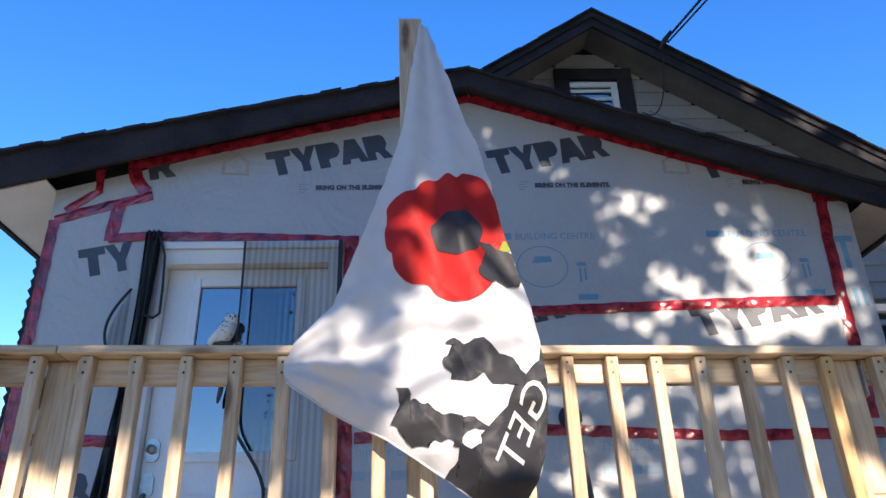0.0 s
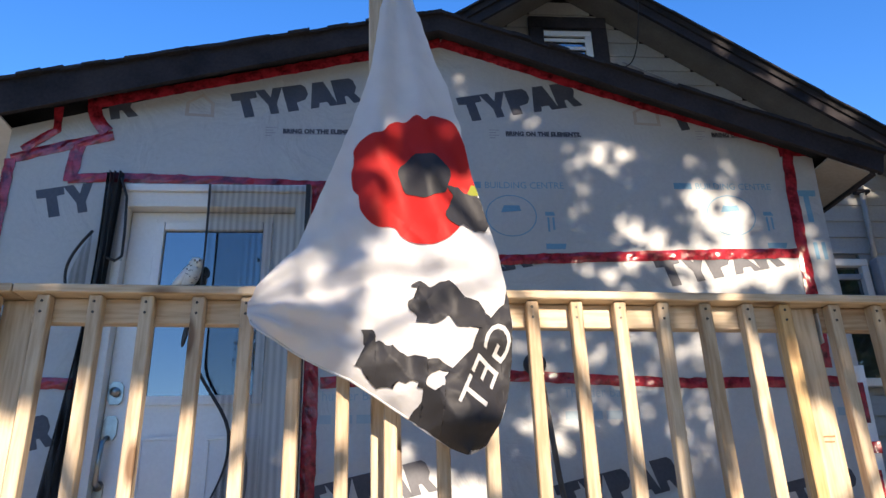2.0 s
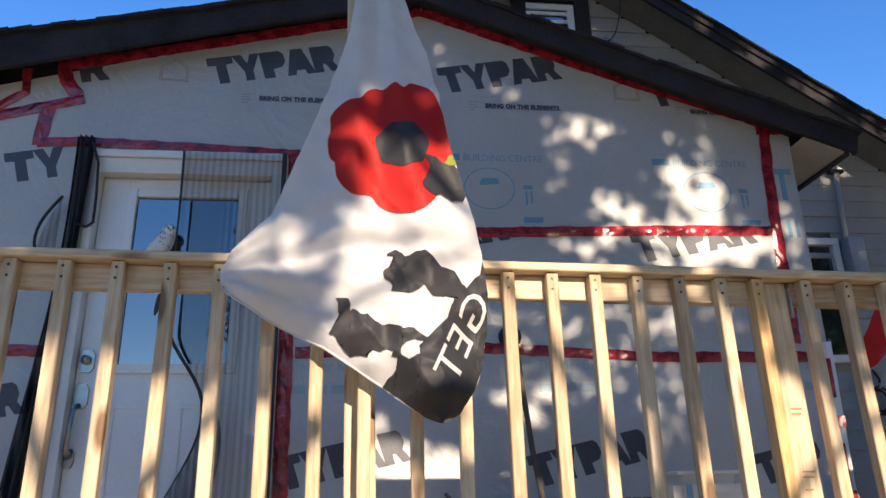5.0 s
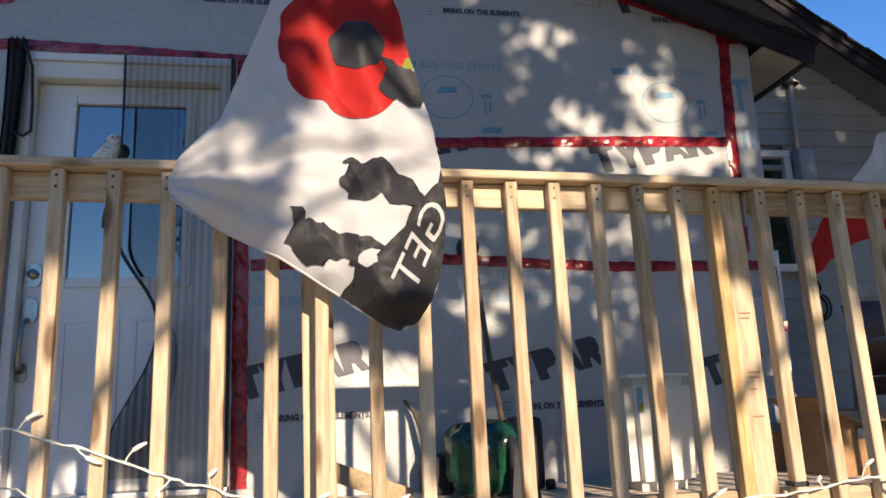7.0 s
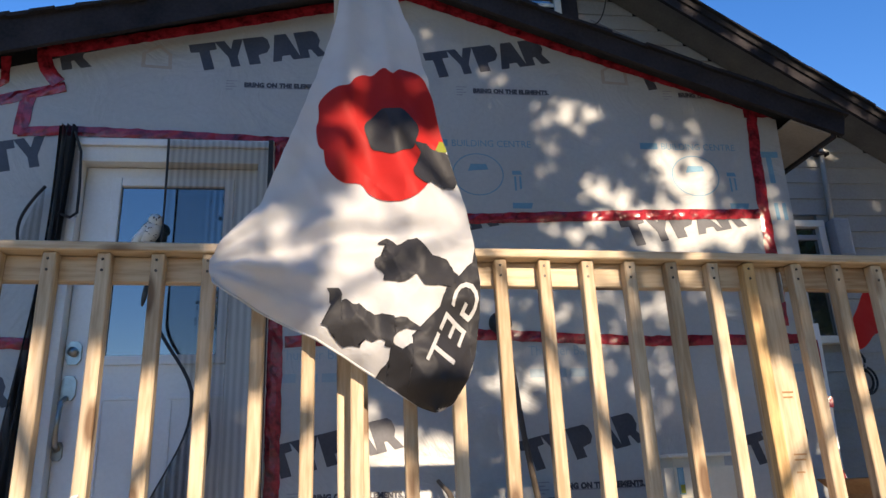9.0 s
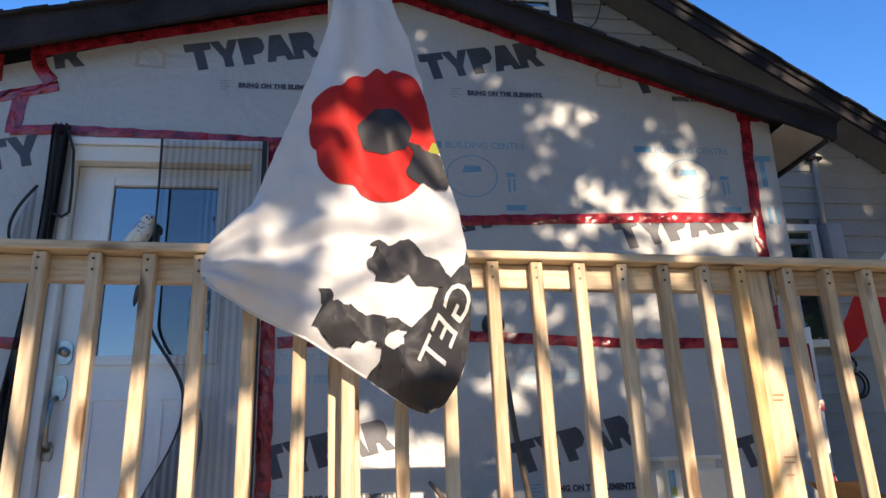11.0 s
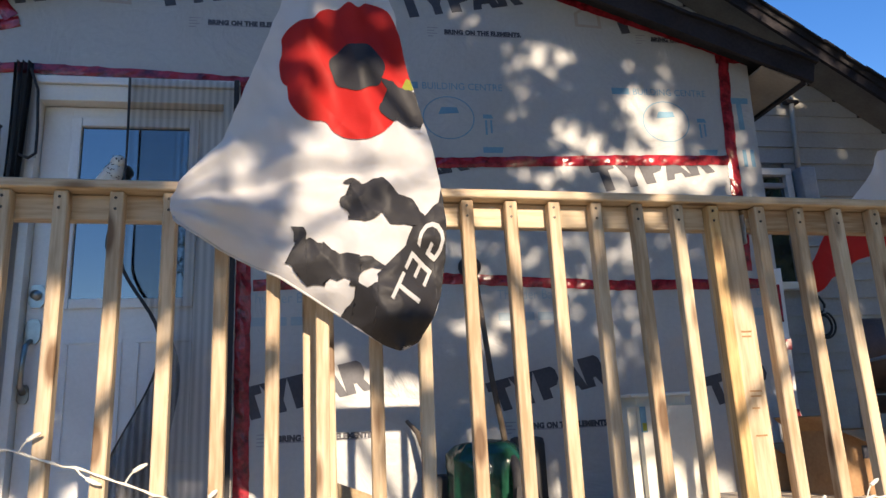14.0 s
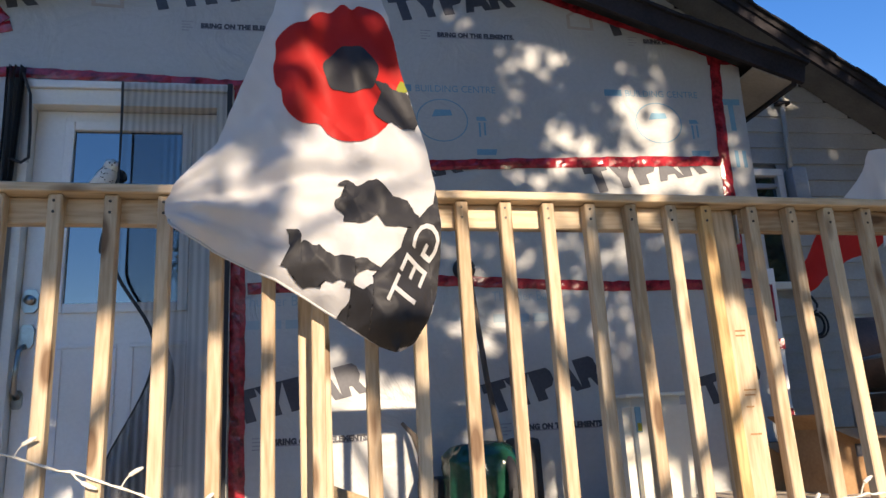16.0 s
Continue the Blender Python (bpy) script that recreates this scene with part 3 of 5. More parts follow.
win = thing("window_2", "dark house window with pale sliding sash", "window", kind="structure")
part("window_frame", box(2.70, 3.36, HY - 0.05, HY + 0.02, 3.555, 3.615, 0.005), TRIMPAINT, win)
part("window_frame", box(2.70, 3.36, HY - 0.05, HY + 0.02, 2.58, 2.64, 0.005), TRIMPAINT, win)
part("window_frame", box(3.30, 3.36, HY - 0.05, HY + 0.02, 2.642, 3.553, 0.005), TRIMPAINT, win)
part("window_frame", box(2.70, 2.75, HY - 0.05, HY + 0.02, 2.642, 3.553, 0.005), TRIMPAINT, win)
part("sash", box(2.752, 3.298, HY - 0.03, HY + 0.01, 3.45, 3.49, 0.004), GREYMETAL, win)
part("pane", box(2.752, 3.298, HY - 0.005, HY + 0.005, 2.642, 3.553), GLASS, win)

pipe = thing("conduit_pipe", "grey service conduit fixed to the house siding", "pipe")
part("pipe", tube([(3.42, HY - 0.06, 3.55), (3.47, HY - 0.06, 4.30)], 0.022, 12), SIDING, pipe, smooth=True)
part("bracket", box(3.40, 3.52, HY - 0.09, HY - 0.03, 4.20, 4.23, 0.004), FASCIA, pipe)
part("meter_box", box(3.38, 3.52, HY - 0.14, HY - 0.025, 3.28, 3.60, 0.015), GREYMETAL, pipe)

coil = thing("cable_coil", "black cable coiled on a hook on the house siding", "cable")
for k, rr in enumerate((0.085, 0.070, 0.092)):
    part("loop", tube([(3.41 + rr * math.cos(a), HY - 0.04 - 0.016 * k, 2.28 + rr * 1.15 * math.sin(a)) for a in (math.tau * j / 20 for j in range(21))], 0.009, 6), BLACK, coil, smooth=True)
part("hook", tube([(3.41, HY - 0.02, 2.39), (3.41, HY - 0.10, 2.375), (3.41, HY - 0.10, 2.41)], 0.008, 6), GREYMETAL, coil)
part("tail", tube([(3.44, HY - 0.05, 2.36), (3.46, HY - 0.04, 2.45), (3.42, HY - 0.035, 2.52)], 0.010, 6), BLACK, coil, smooth=True)

wire = thing("service_wire", "black overhead service wire on a roof bracket", "wire")
sag = lambda a, c, k, n: [tuple(a[j] + (c[j] - a[j]) * i / n - (k * 4 * (i / n) * (1 - i / n) if j == 2 else 0) for j in range(3)) for i in range(n + 1)]
anchor = (1.63, HY - 0.46, 5.93)
part("cable", tube(sag(anchor, (13.2, -22, 14), 0.6, 14), 0.012, 6), BLACK, wire)
part("cable", tube(sag((1.65, HY - 0.46, 5.91), (13.4, -22, 14.0), 0.85, 14), 0.009, 6), BLACK, wire)
part("insulator", tube([(1.58, HY - 0.44, 5.86), (1.62, HY - 0.47, 5.92), (1.67, HY - 0.53, 5.98)], [0.014, 0.026, 0.012], 10), BLACK, wire, smooth=True)
part("drop_loop", tube([(1.60 + 0.05 * math.sin(3 * q) - 0.12 * q, HY - 0.45 + 0.41 * q, 5.88 - 0.50 * math.sin(2.2 * q)) for q in (k / 14 for k in range(15))], 0.005, 6), BLACK, wire)
part("drop_cable", tube([(1.55, HY - 0.035, 5.50), (2.1, HY - 0.035, 5.24), (2.9, HY - 0.035, 4.80)], 0.006, 6), GREYMETAL, wire)

# ---- door ----
door = thing("door_1", "closed white entry door with a half-height window and nickel lockset", "door", kind="structure")
DX0, DX1, DZ0, DZ1, DY = -1.985, -1.075, 1.30, 3.36, 0.06
LX0, LX1, LZ0, LZ1 = -1.795, -1.252, 2.325, 3.25
part("jamb", box(-2.034, DX0 - 0.004, -0.012, 0.14, 1.27, 3.40, 0.004), TRIMPAINT, door, "cream painted door jamb")
part("jamb", box(DX1 + 0.004, -0.986, -0.012, 0.14, 1.27, 3.40, 0.004), TRIMPAINT, door)
part("head", box(-2.034, -0.986, -0.014, 0.14, DZ1 + 0.006, 3.455, 0.004), TRIMPAINT, door, "cream painted door head")
part("head_trim", box(-2.034, -0.986, -0.03, 0.10, 3.457, 3.499, 0.004), DOORPAINT, door)
part("threshold", box(-2.034, -0.986, -0.06, 0.12, 1.272, 1.298, 0.004), STEEL, door)
slab = bmesh.new()
for b4 in ((DX0, LX0 - 0.05, DZ0, DZ1), (LX1 + 0.05, DX1, DZ0, DZ1), (LX0 - 0.049, LX1 + 0.049, LZ1 + 0.05, DZ1), (LX0 - 0.049, LX1 + 0.049, DZ0, LZ0 - 0.05)):
    box(b4[0], b4[1], DY, DY + 0.045, b4[2], b4[3], 0.0, slab)
part("slab", slab, DOORPAINT, door)
for b4 in ((LX0 - 0.05, LX0, LZ0 - 0.05, LZ1 + 0.05), (LX1, LX1 + 0.05, LZ0 - 0.05, LZ1 + 0.05), (LX0 + 0.001, LX1 - 0.001, LZ1, LZ1 + 0.05), (LX0 + 0.001, LX1 - 0.001, LZ0 - 0.05, LZ0)):
    part("glazing_bead", box(b4[0], b4[1], DY - 0.016, DY + 0.02, b4[2], b4[3], 0.006), DOORPAINT, door)
part("pane", box(LX0, LX1, DY + 0.008, DY + 0.014, LZ0, LZ1), GLASS, door, "dark glass reflecting blue sky")
for px in (-1.80, -1.47):
    for b4 in ((px, px + 0.27, 2.10, 2.12), (px, px + 0.27, 1.50, 1.52), (px, px + 0.02, 1.522, 2.098), (px + 0.25, px + 0.27, 1.522, 2.098)):
        part("panel_moulding", box(b4[0], b4[1], DY - 0.008, DY, b4[2], b4[3], 0.003), DOORPAINT, door)


def plate(cx, cz, w, h, y0, y1):
    o = [(cx + w * a, cz + h * b) for a, b in ((-0.5, -0.3), (-0.28, -0.5), (0.28, -0.5), (0.5, -0.3), (0.5, 0.3), (0.28, 0.5), (-0.28, 0.5), (-0.5, 0.3))]
    return prism(o, y0, y1)


lock = part("lockset", plate(-1.94, 2.34, 0.075, 0.115, DY - 0.014, DY), NICKEL, door, "brushed nickel deadbolt and handle set")
part("cylinder", tube([(-1.94, DY - 0.035, 2.345), (-1.94, DY - 0.012, 2.345)], 0.024, 16), NICKEL, lock, smooth=True)
part("handle_plate", plate(-1.945, 2.165, 0.07, 0.12, DY - 0.014, DY), NICKEL, lock)
part("grip", tube([(-1.95, DY - 0.012, 2.12), (-1.955, DY - 0.06, 2.09), (-1.96, DY - 0.062, 1.98), (-1.965, DY - 0.05, 1.90), (-1.965, DY - 0.01, 1.875)], [0.012, 0.013, 0.011, 0.014, 0.018], 10), NICKEL, lock, smooth=True)
part("foot_plate", plate(-1.965, 1.865, 0.05, 0.09, DY - 0.012, DY), NICKEL, lock)

# ---- hanging magnetic screen over the door ----
screen = thing("door_screen", "black mesh magnetic door screen, one half pulled aside", "screen")


def sheet(x0, x1, z0, z1, y, waves, depth, nx=24, nz=30, xl=None, xr=None):
    own = bmesh.new()
    g = []
    for j in range(nz + 1):
        v = j / nz
        z = z1 + (z0 - z1) * v
        a, c = (xl(v) if xl else x0), (xr(v) if xr else x1)
        g.append([own.verts.new((a + (c - a) * i / nx, y + depth * math.sin(i / nx * waves * 6.283 + v * 1.3), z)) for i in range(nx + 1)])
    for r0, r1 in zip(g, g[1:]):
        for i in range(nx):
            own.faces.new((r0[i], r0[i + 1], r1[i + 1], r1[i]))
    return own


ease = lambda a, b, t: (lambda q: q * q * (3 - 2 * q))(max(0.0, min(1.0, (t - a) / (b - a))))
mid = lambda v: -1.545 + 0.02 * v + 0.20 * ease(0.44, 0.64, v) - 0.24 * ease(0.66, 0.96, v)
part("mesh_panel", sheet(0, 0, 1.30, 3.49, -0.045, 2.5, 0.010, xl=mid, xr=lambda v: -1.0), SCREEN, screen, "sheer black mesh", smooth=True)
part("edge_tape", sheet(0, 0, 1.30, 3.49, -0.056, 1, 0.002, 2, 40, xl=lambda v: mid(v) - 0.006 + 0.004 * math.sin(v * 9), xr=lambda v: mid(v) + 0.008 + 0.003 * math.sin(v * 14)), BLACK, screen, "black binding tape")
part("edge_tape", box(-1.012, -0.985, -0.062, -0.05, 1.30, 3.49, 0.003), BLACK, screen, "black binding tape")
part("folded_panel", sheet(0, 0, 1.36, 2.13, -0.052, 2.5, 0.014, 18, 20, xl=lambda v: mid(0.62 + 0.35 * v), xr=lambda v: mid(0.62 + 0.35 * v) + 0.05 + 0.27 * v), SCREEN_FOLD, screen, "doubled black mesh", smooth=True)
part("gathered_panel", sheet(0, 0, 1.30, 3.56, -0.05, 3.5, 0.022, 28, 30, xl=lambda v: -2.115 - 0.10 * v + (0.03 * math.sin(v * 5)), xr=lambda v: -2.02 - 0.06 * v), SCREEN_THICK, screen, "gathered black mesh", smooth=True)
loop_r = [(-2.03, -0.055, 3.52), (-1.985, -0.06, 3.40), (-1.97, -0.06, 3.20), (-1.965, -0.065, 3.05), (-2.0, -0.06, 3.025), (-2.06, -0.055, 3.05)]
part("edge_tape", tube(loop_r, 0.008, 6), BLACK, screen)
part("mesh_panel", sheet(0, 0, 3.03, 3.52, -0.05, 1, 0.006, 6, 10, xl=lambda v: -2.05 - 0.01 * v, xr=lambda v: -2.03 + 0.06 * math.sqrt(v)), SCREEN, screen)
loop_l = [(-2.14 - 0.10 * math.sin(k / 12 * 2.6), -0.055 - 0.01 * math.sin(k / 12 * 3.1), 3.20 - 0.40 * k / 12) for k in range(13)]
part("edge_tape", tube(loop_l, 0.008, 6), BLACK, screen)
part("mesh_panel", sheet(0, 0, 2.80, 3.18, -0.05, 1, 0.006, 6, 10, xl=lambda v: -2.15 - 0.085 * math.sin(min(1, v * 1.3) * 1.5), xr=lambda v: -2.14), SCREEN, screen)

# ---- deck and railing ----
rail_y = lambda x: -1.742 + 0.0115 * x
rail_z = lambda x: 2.256 - 0.0135 * x
DECK = 1.22
deck = thing("deck", "raised wooden deck of weathered boards", "deck", kind="structure")
for k in range(13):
    y0 = -1.69 + k * 0.131
    part("deck_board", box(-3.4, 4.2, y0, y0 + 0.124, DECK - 0.035, DECK, 0.004), DECKWOOD, deck)
for k in range(11):
    y0 = 0.02 + k * 0.131
    part("deck_board", box(2.10, 4.2, y0, y0 + 0.124, DECK - 0.035, DECK, 0.004), DECKWOOD, deck)
part("rim_joist", box(-3.4, 4.2, -1.73, -1.692, DECK - 0.27, DECK - 0.04, 0.004), PINE_X, deck)
for x in (-3.3, -1.0, 1.2, 4.1):
    part("deck_post", box(x - 0.045, x + 0.045, -1.68, -1.59, 0, DECK - 0.04, 0.004), PINE, deck)

railing = thing("railing", "new pine deck railing with square balusters", "railing")


def level_board(x0, x1, y0, y1, z0, z1, name, mat):
    """A board that follows the railing's slight fall and turn."""
    p = []
    for zz in (z0, z1):
        p += [(x0, rail_y(x0) + y0, rail_z(x0) + zz), (x1, rail_y(x1) + y0, rail_z(x1) + zz), (x1, rail_y(x1) + y1, rail_z(x1) + zz), (x0, rail_y(x0) + y1, rail_z(x0) + zz)]
    own = hexa(p)
    bmesh.ops.bevel(own, geom=own.edges[:], offset=0.003, segments=1, affect="EDGES")
    return part(name, own, mat, railing)


for a, c in ((-3.35, -1.60), (-1.597, 4.1)):
    level_board(a, c, -0.036, 0.100, 0.008, 0.033, "top_cap", PINE_X)
for a, c in ((-3.35, -1.665), (-1.56, 0.677), (0.776, 4.1)):
    level_board(a, c, 0.020, 0.058, -0.066, 0.007, "top_rail", PINE_X)
    level_board(a, c, 0.020, 0.058, -0.985, -0.90, "bottom_rail", PINE_X)
xs = [-1.519 + 0.1405 * k for k in range(-12, 4)] + [-1.099 + 0.1379 * k for k in range(1, 7)] + [-0.134 + 0.1328 * k for k in range(6)] + [0.532 + 0.1377 * k for k in range(1, 24)]
rnd = rock(3)
for x in xs:
    if abs(x + 0.546) < 0.02:
        x = -0.554
    if abs(x - 0.67) < 0.01:
        x = 0.648
    y, z, w = rail_y(x), rail_z(x), 0.018
    lean = rnd.uniform(-0.004, 0.004)
    p = []
    for zz, off in ((z - 1.03, lean), (z + 0.006, 0)):
        p += [(x - w + off, y - 0.019, zz), (x + w + off, y - 0.019, zz), (x + w + off, y + 0.019, zz), (x - w + off, y + 0.019, zz)]
    own = hexa(p)
    bmesh.ops.bevel(own, geom=own.edges[:], offset=0.003, segments=1, affect="EDGES")
    bal = part("baluster", own, PINE_GOLD if abs(x - 0.65) < 0.01 else PINE, railing)
    for zz in (z - 0.013, z - 0.044):
        part("screw", tube([(x - 0.002, y - 0.0205, zz), (x - 0.002, y - 0.0165, zz)], 0.0042, 8), NAIL, bal)
post = part("newel_post", box(0.680, 0.769, -1.702, -1.613, DECK - 0.2, rail_z(0.70) + 0.007, 0.005), PINE, railing, "square pine post with grade stamps")
for k, (zz, w) in enumerate(((1.86, 0.035), (1.845, 0.03), (1.68, 0.04), (1.665, 0.036), (1.63, 0.025), (1.55, 0.036))):
    part("stamp", box(0.715, 0.715 + w, -1.7035, -1.7022, zz, zz + 0.005), CARD, post, "faint brown stamped marks")
part("newel_post", box(-1.655, -1.566, -1.715, -1.626, DECK - 0.2, rail_z(-1.61) + 0.007, 0.005), PINE, railing)
part("bracket", box(0.7705, 0.7745, -1.715, -1.66, 2.14, 2.235), STEEL, railing, "galvanised steel rail bracket")
part("bracket", box(-1.672, -1.663, -1.735, -1.66, 2.15, 2.245), STEEL, railing, "galvanised steel rail bracket")

flagpole = thing("flag_post", "upright pine board standing behind the railing as a flag post", "post")
own = hexa([(-0.600, -1.66, DECK), (-0.512, -1.66, DECK), (-0.512, -1.622, DECK), (-0.600, -1.622, DECK), (-0.632, -1.655, 3.66), (-0.545, -1.655, 3.66), (-0.545, -1.617, 3.66), (-0.632, -1.617, 3.66)])
bmesh.ops.bevel(own, geom=own.edges[:], offset=0.004, segments=1, affect="EDGES")
part("board", own, PINE, flagpole)
part("hook", tube([(-0.545, -1.64, 3.60), (-0.53, -1.65, 3.61), (-0.525, -1.665, 3.60), (-0.53, -1.67, 3.57)], 0.004, 6), STEEL, flagpole)

# ---- the hanging flag ----
LEFT = [(3.600, -0.548), (3.300, -0.590), (3.067, -0.614), (2.982, -0.635), (2.807, -0.680), (2.618, -0.736), (2.494, -0.777), (2.392, -0.814), (2.333, -0.873), (2.283, -0.920), (2.238, -0.946), (2.204, -0.946), (2.171, -0.935), (2.148, -0.904), (2.092, -0.815), (2.026, -0.684), (1.972, -0.596), (1.914, -0.509), (1.835, -0.400), (1.817, -0.358)]
RIGHT = [(3.600, -0.530), (3.300, -0.455), (3.083, -0.405), (2.981, -0.370), (2.809, -0.334), (2.667, -0.312), (2.551, -0.287), (2.454, -0.265), (2.335, -0.237), (2.236, -0.221), (2.155, -0.216), (2.061, -0.220), (1.969, -0.234), (1.895, -0.267), (1.837, -0.305), (1.817, -0.347)]


def along(curve, z):
    for (za, xa), (zb, xb) in zip(curve, curve[1:]):
        if za >= z >= zb:
            t = (za - z) / (za - zb)
            return xa + (xb - xa) * t
    return curve[-1][1]


def flag_y(x, z):
    """How far out the cloth hangs: gathered at the hook, bellying, with long folds fanning from it."""
    l, r = along(LEFT, z), along(RIGHT, z)
    u = min(1, max(0, (x - l) / max(r - l, 0.01)))
    v = (3.60 - z) / 1.78
    fan = math.atan2(x + 0.54, 3.72 - z)
    y = -1.69 - 0.17 * min(1, v * 1.5) ** 0.8
    y += 0.016 * math.sin(fan * 42 + 0.6) * min(1, 0.25 + v) * (1 - 0.5 * max(0, v - 0.6))
    y += 0.010 * math.sin(fan * 19 + v * 3.1)
    y -= 0.045 * math.sin(math.pi * u) * min(1, v * 1.6)
    # a deep crease running from the caught corner across the belly
    d = (z - 2.235) - 0.17 * (x + 0.95) + 0.16 * max(0, x + 0.55)
    ang, dist = math.atan2(z - 2.23, x + 0.99), math.hypot(x + 0.97, z - 2.23)
    y += 0.016 * math.sin(ang * 17 + 0.8) * math.exp(-dist * 3.2) * min(1, dist * 8)
    y += 0.046 * math.exp(-(d / 0.030) ** 2) * min(1, (x + 1.0) * 5) * (1 if x < -0.45 else max(0, 1 - (x + 0.45) * 6))
    y += 0.012 * math.sin(24 * (x * 0.5 + z)) * max(0, min(1, (2.25 - z) * 4))
    y += 0.012 * noise.noise((x * 9, z * 9, 0.3))
    # small sharp creases
    q = Vector((x * 1.0 + z * 0.55, z * 0.75 - x * 0.35, 0))
    y += 0.016 * abs(noise.noise((q.x * 11, q.y * 5, 1.7))) * min(1, 0.3 + v) + 0.010 * abs(noise.noise((q.y * 15, q.x * 7, 4.1))) * max(0, min(1, (2.4 - z) * 3))
    low = max(0, min(1, (2.50 - z) * 4))
    y += low * (0.030 * abs(noise.noise((q.x * 6 + 2, q.y * 9, 7.7))) - 0.024 * abs(noise.noise((q.y * 7, q.x * 5 + 4, 2.9))) + 0.014 * abs(noise.noise((x * 17, z * 17, 8.8))))
    return y


def ragged(pts, size, seed):
    """Tears the edge of an outline a little."""
    return [(x + size * noise.noise((x * 40, z * 40, seed)), z + size * noise.noise((x * 40, z * 40, seed + 5))) for x, z in pts]


flag = thing("flag", "white remembrance flag with a red poppy, hung by one corner", "flag")
own = bmesh.new()
rows, cols = 190, 70
g = []
for j in range(rows + 1):
    z = 3.595 - (3.595 - 1.8175) * j / rows
    l, r = along(LEFT, z), along(RIGHT, z)
    wig = 0.004 * noise.noise((0.0, z * 20, 5.0))
    g.append([own.verts.new((l + wig + (r - l) * i / cols, flag_y(l + (r - l) * i / cols, z), z)) for i in range(cols + 1)])
for r0, r1 in zip(g, g[1:]):
    for i in range(cols):
        own.faces.new((r0[i], r0[i + 1], r1[i + 1], r1[i]))
part("cloth", own, FLAG_WHITE, flag, "thin white nylon", smooth=True)


def rounded(pts, n=4):
    """A closed smooth curve through a few points."""
    res, k = [], len(pts)
    for i in range(k):
        p0, p1, p2, p3 = (Vector(pts[(i + j - 1) % k]) for j in range(4))
        for s in range(n):
            t = s / n
            res.append(tuple(0.5 * (2 * p1 + (p2 - p0) * t + (2 * p0 - 5 * p1 + 4 * p2 - p3) * t * t + (3 * p1 - p0 - 3 * p2 + p3) * t ** 3)))
    return res


def drape(own, lift):
    """Lays a flat shape on the cloth."""
    bmesh.ops.triangulate(own, faces=own.faces[:])
    for _ in range(6):
        long_edges = [e for e in own.edges if e.calc_length() > 0.010]
        if not long_edges:
            break
        bmesh.ops.subdivide_edges(own, edges=long_edges, cuts=1)
        bmesh.ops.triangulate(own, faces=own.faces[:])
    for v in own.verts:
        x, z = v.co.x, v.co.z
        x = max(along(LEFT, z) + 0.0005, min(along(RIGHT, z) - 0.0005, x))
        v.co = (x, flag_y(x, z) - lift, z)
    return own


def patch(name, outline, mat, lift, label):
    own = bmesh.new()
    own.faces.new([own.verts.new((x, 0, z)) for x, z in outline])
    return part(name, drape(own, lift), mat, flag, label, smooth=True)


POPPY = [(-0.668, 2.604), (-0.669, 2.639), (-0.659, 2.676), (-0.665, 2.712), (-0.648, 2.744), (-0.613, 2.765), (-0.577, 2.777), (-0.557, 2.812), (-0.532, 2.831), (-0.507, 2.825), (-0.474, 2.842), (-0.446, 2.821), (-0.422, 2.844), (-0.381, 2.847), (-0.353, 2.825), (-0.335, 2.779), (-0.319, 2.723), (-0.301, 2.659), (-0.292, 2.610), (-0.303, 2.559), (-0.329, 2.518), (-0.354, 2.451), (-0.370, 2.424), (-0.394, 2.398), (-0.434, 2.385), (-0.481, 2.395), (-0.520, 2.414), (-0.544, 2.444), (-0.590, 2.442), (-0.622, 2.466), (-0.642, 2.505), (-0.643, 2.543), (-0.661, 2.569)]
BAND = [(-0.222, 2.302), (-0.223, 2.236), (-0.249, 2.211), (-0.281, 2.167), (-0.304, 2.170), (-0.321, 2.130), (-0.337, 2.091), (-0.353, 2.052), (-0.376, 2.017), (-0.409, 2.010), (-0.413, 1.983), (-0.443, 1.976), (-0.465, 1.991), (-0.472, 1.954), (-0.494, 1.932), (-0.503, 1.913), (-0.451, 1.874), (-0.400, 1.835), (-0.357, 1.814), (-0.305, 1.831), (-0.259, 1.895), (-0.226, 1.969), (-0.211, 2.061), (-0.206, 2.172)]
BLOT_A = [(-0.488, 2.282), (-0.465, 2.296), (-0.445, 2.277), (-0.411, 2.281), (-0.379, 2.272), (-0.342, 2.233), (-0.311, 2.231), (-0.296, 2.202), (-0.278, 2.170), (-0.297, 2.151), (-0.336, 2.161), (-0.366, 2.156), (-0.397, 2.168), (-0.427, 2.155), (-0.465, 2.159), (-0.488, 2.182), (-0.511, 2.226), (-0.465, 2.239), (-0.468, 2.263)]
BLOT_B = [(-0.633, 2.133), (-0.614, 2.141), (-0.596, 2.134), (-0.584, 2.111), (-0.569, 2.115), (-0.517, 2.073), (-0.435, 2.059), (-0.398, 2.036), (-0.383, 2.014), (-0.421, 2.029), (-0.458, 2.006), (-0.465, 1.983), (-0.495, 2.005), (-0.539, 2.013), (-0.538, 1.990), (-0.575, 1.995), (-0.626, 2.027), (-0.638, 2.049), (-0.613, 2.072)]
BLOT_C = [(-0.383, 2.582), (-0.368, 2.592), (-0.348, 2.589), (-0.336, 2.566), (-0.303, 2.568), (-0.287, 2.551), (-0.269, 2.472), (-0.277, 2.445), (-0.314, 2.447), (-0.338, 2.455), (-0.378, 2.455), (-0.397, 2.475), (-0.390, 2.502), (-0.361, 2.512), (-0.365, 2.547)]
patch("poppy_petals", rounded(POPPY, 4), FLAG_RED, 0.004, "bright red poppy petals")
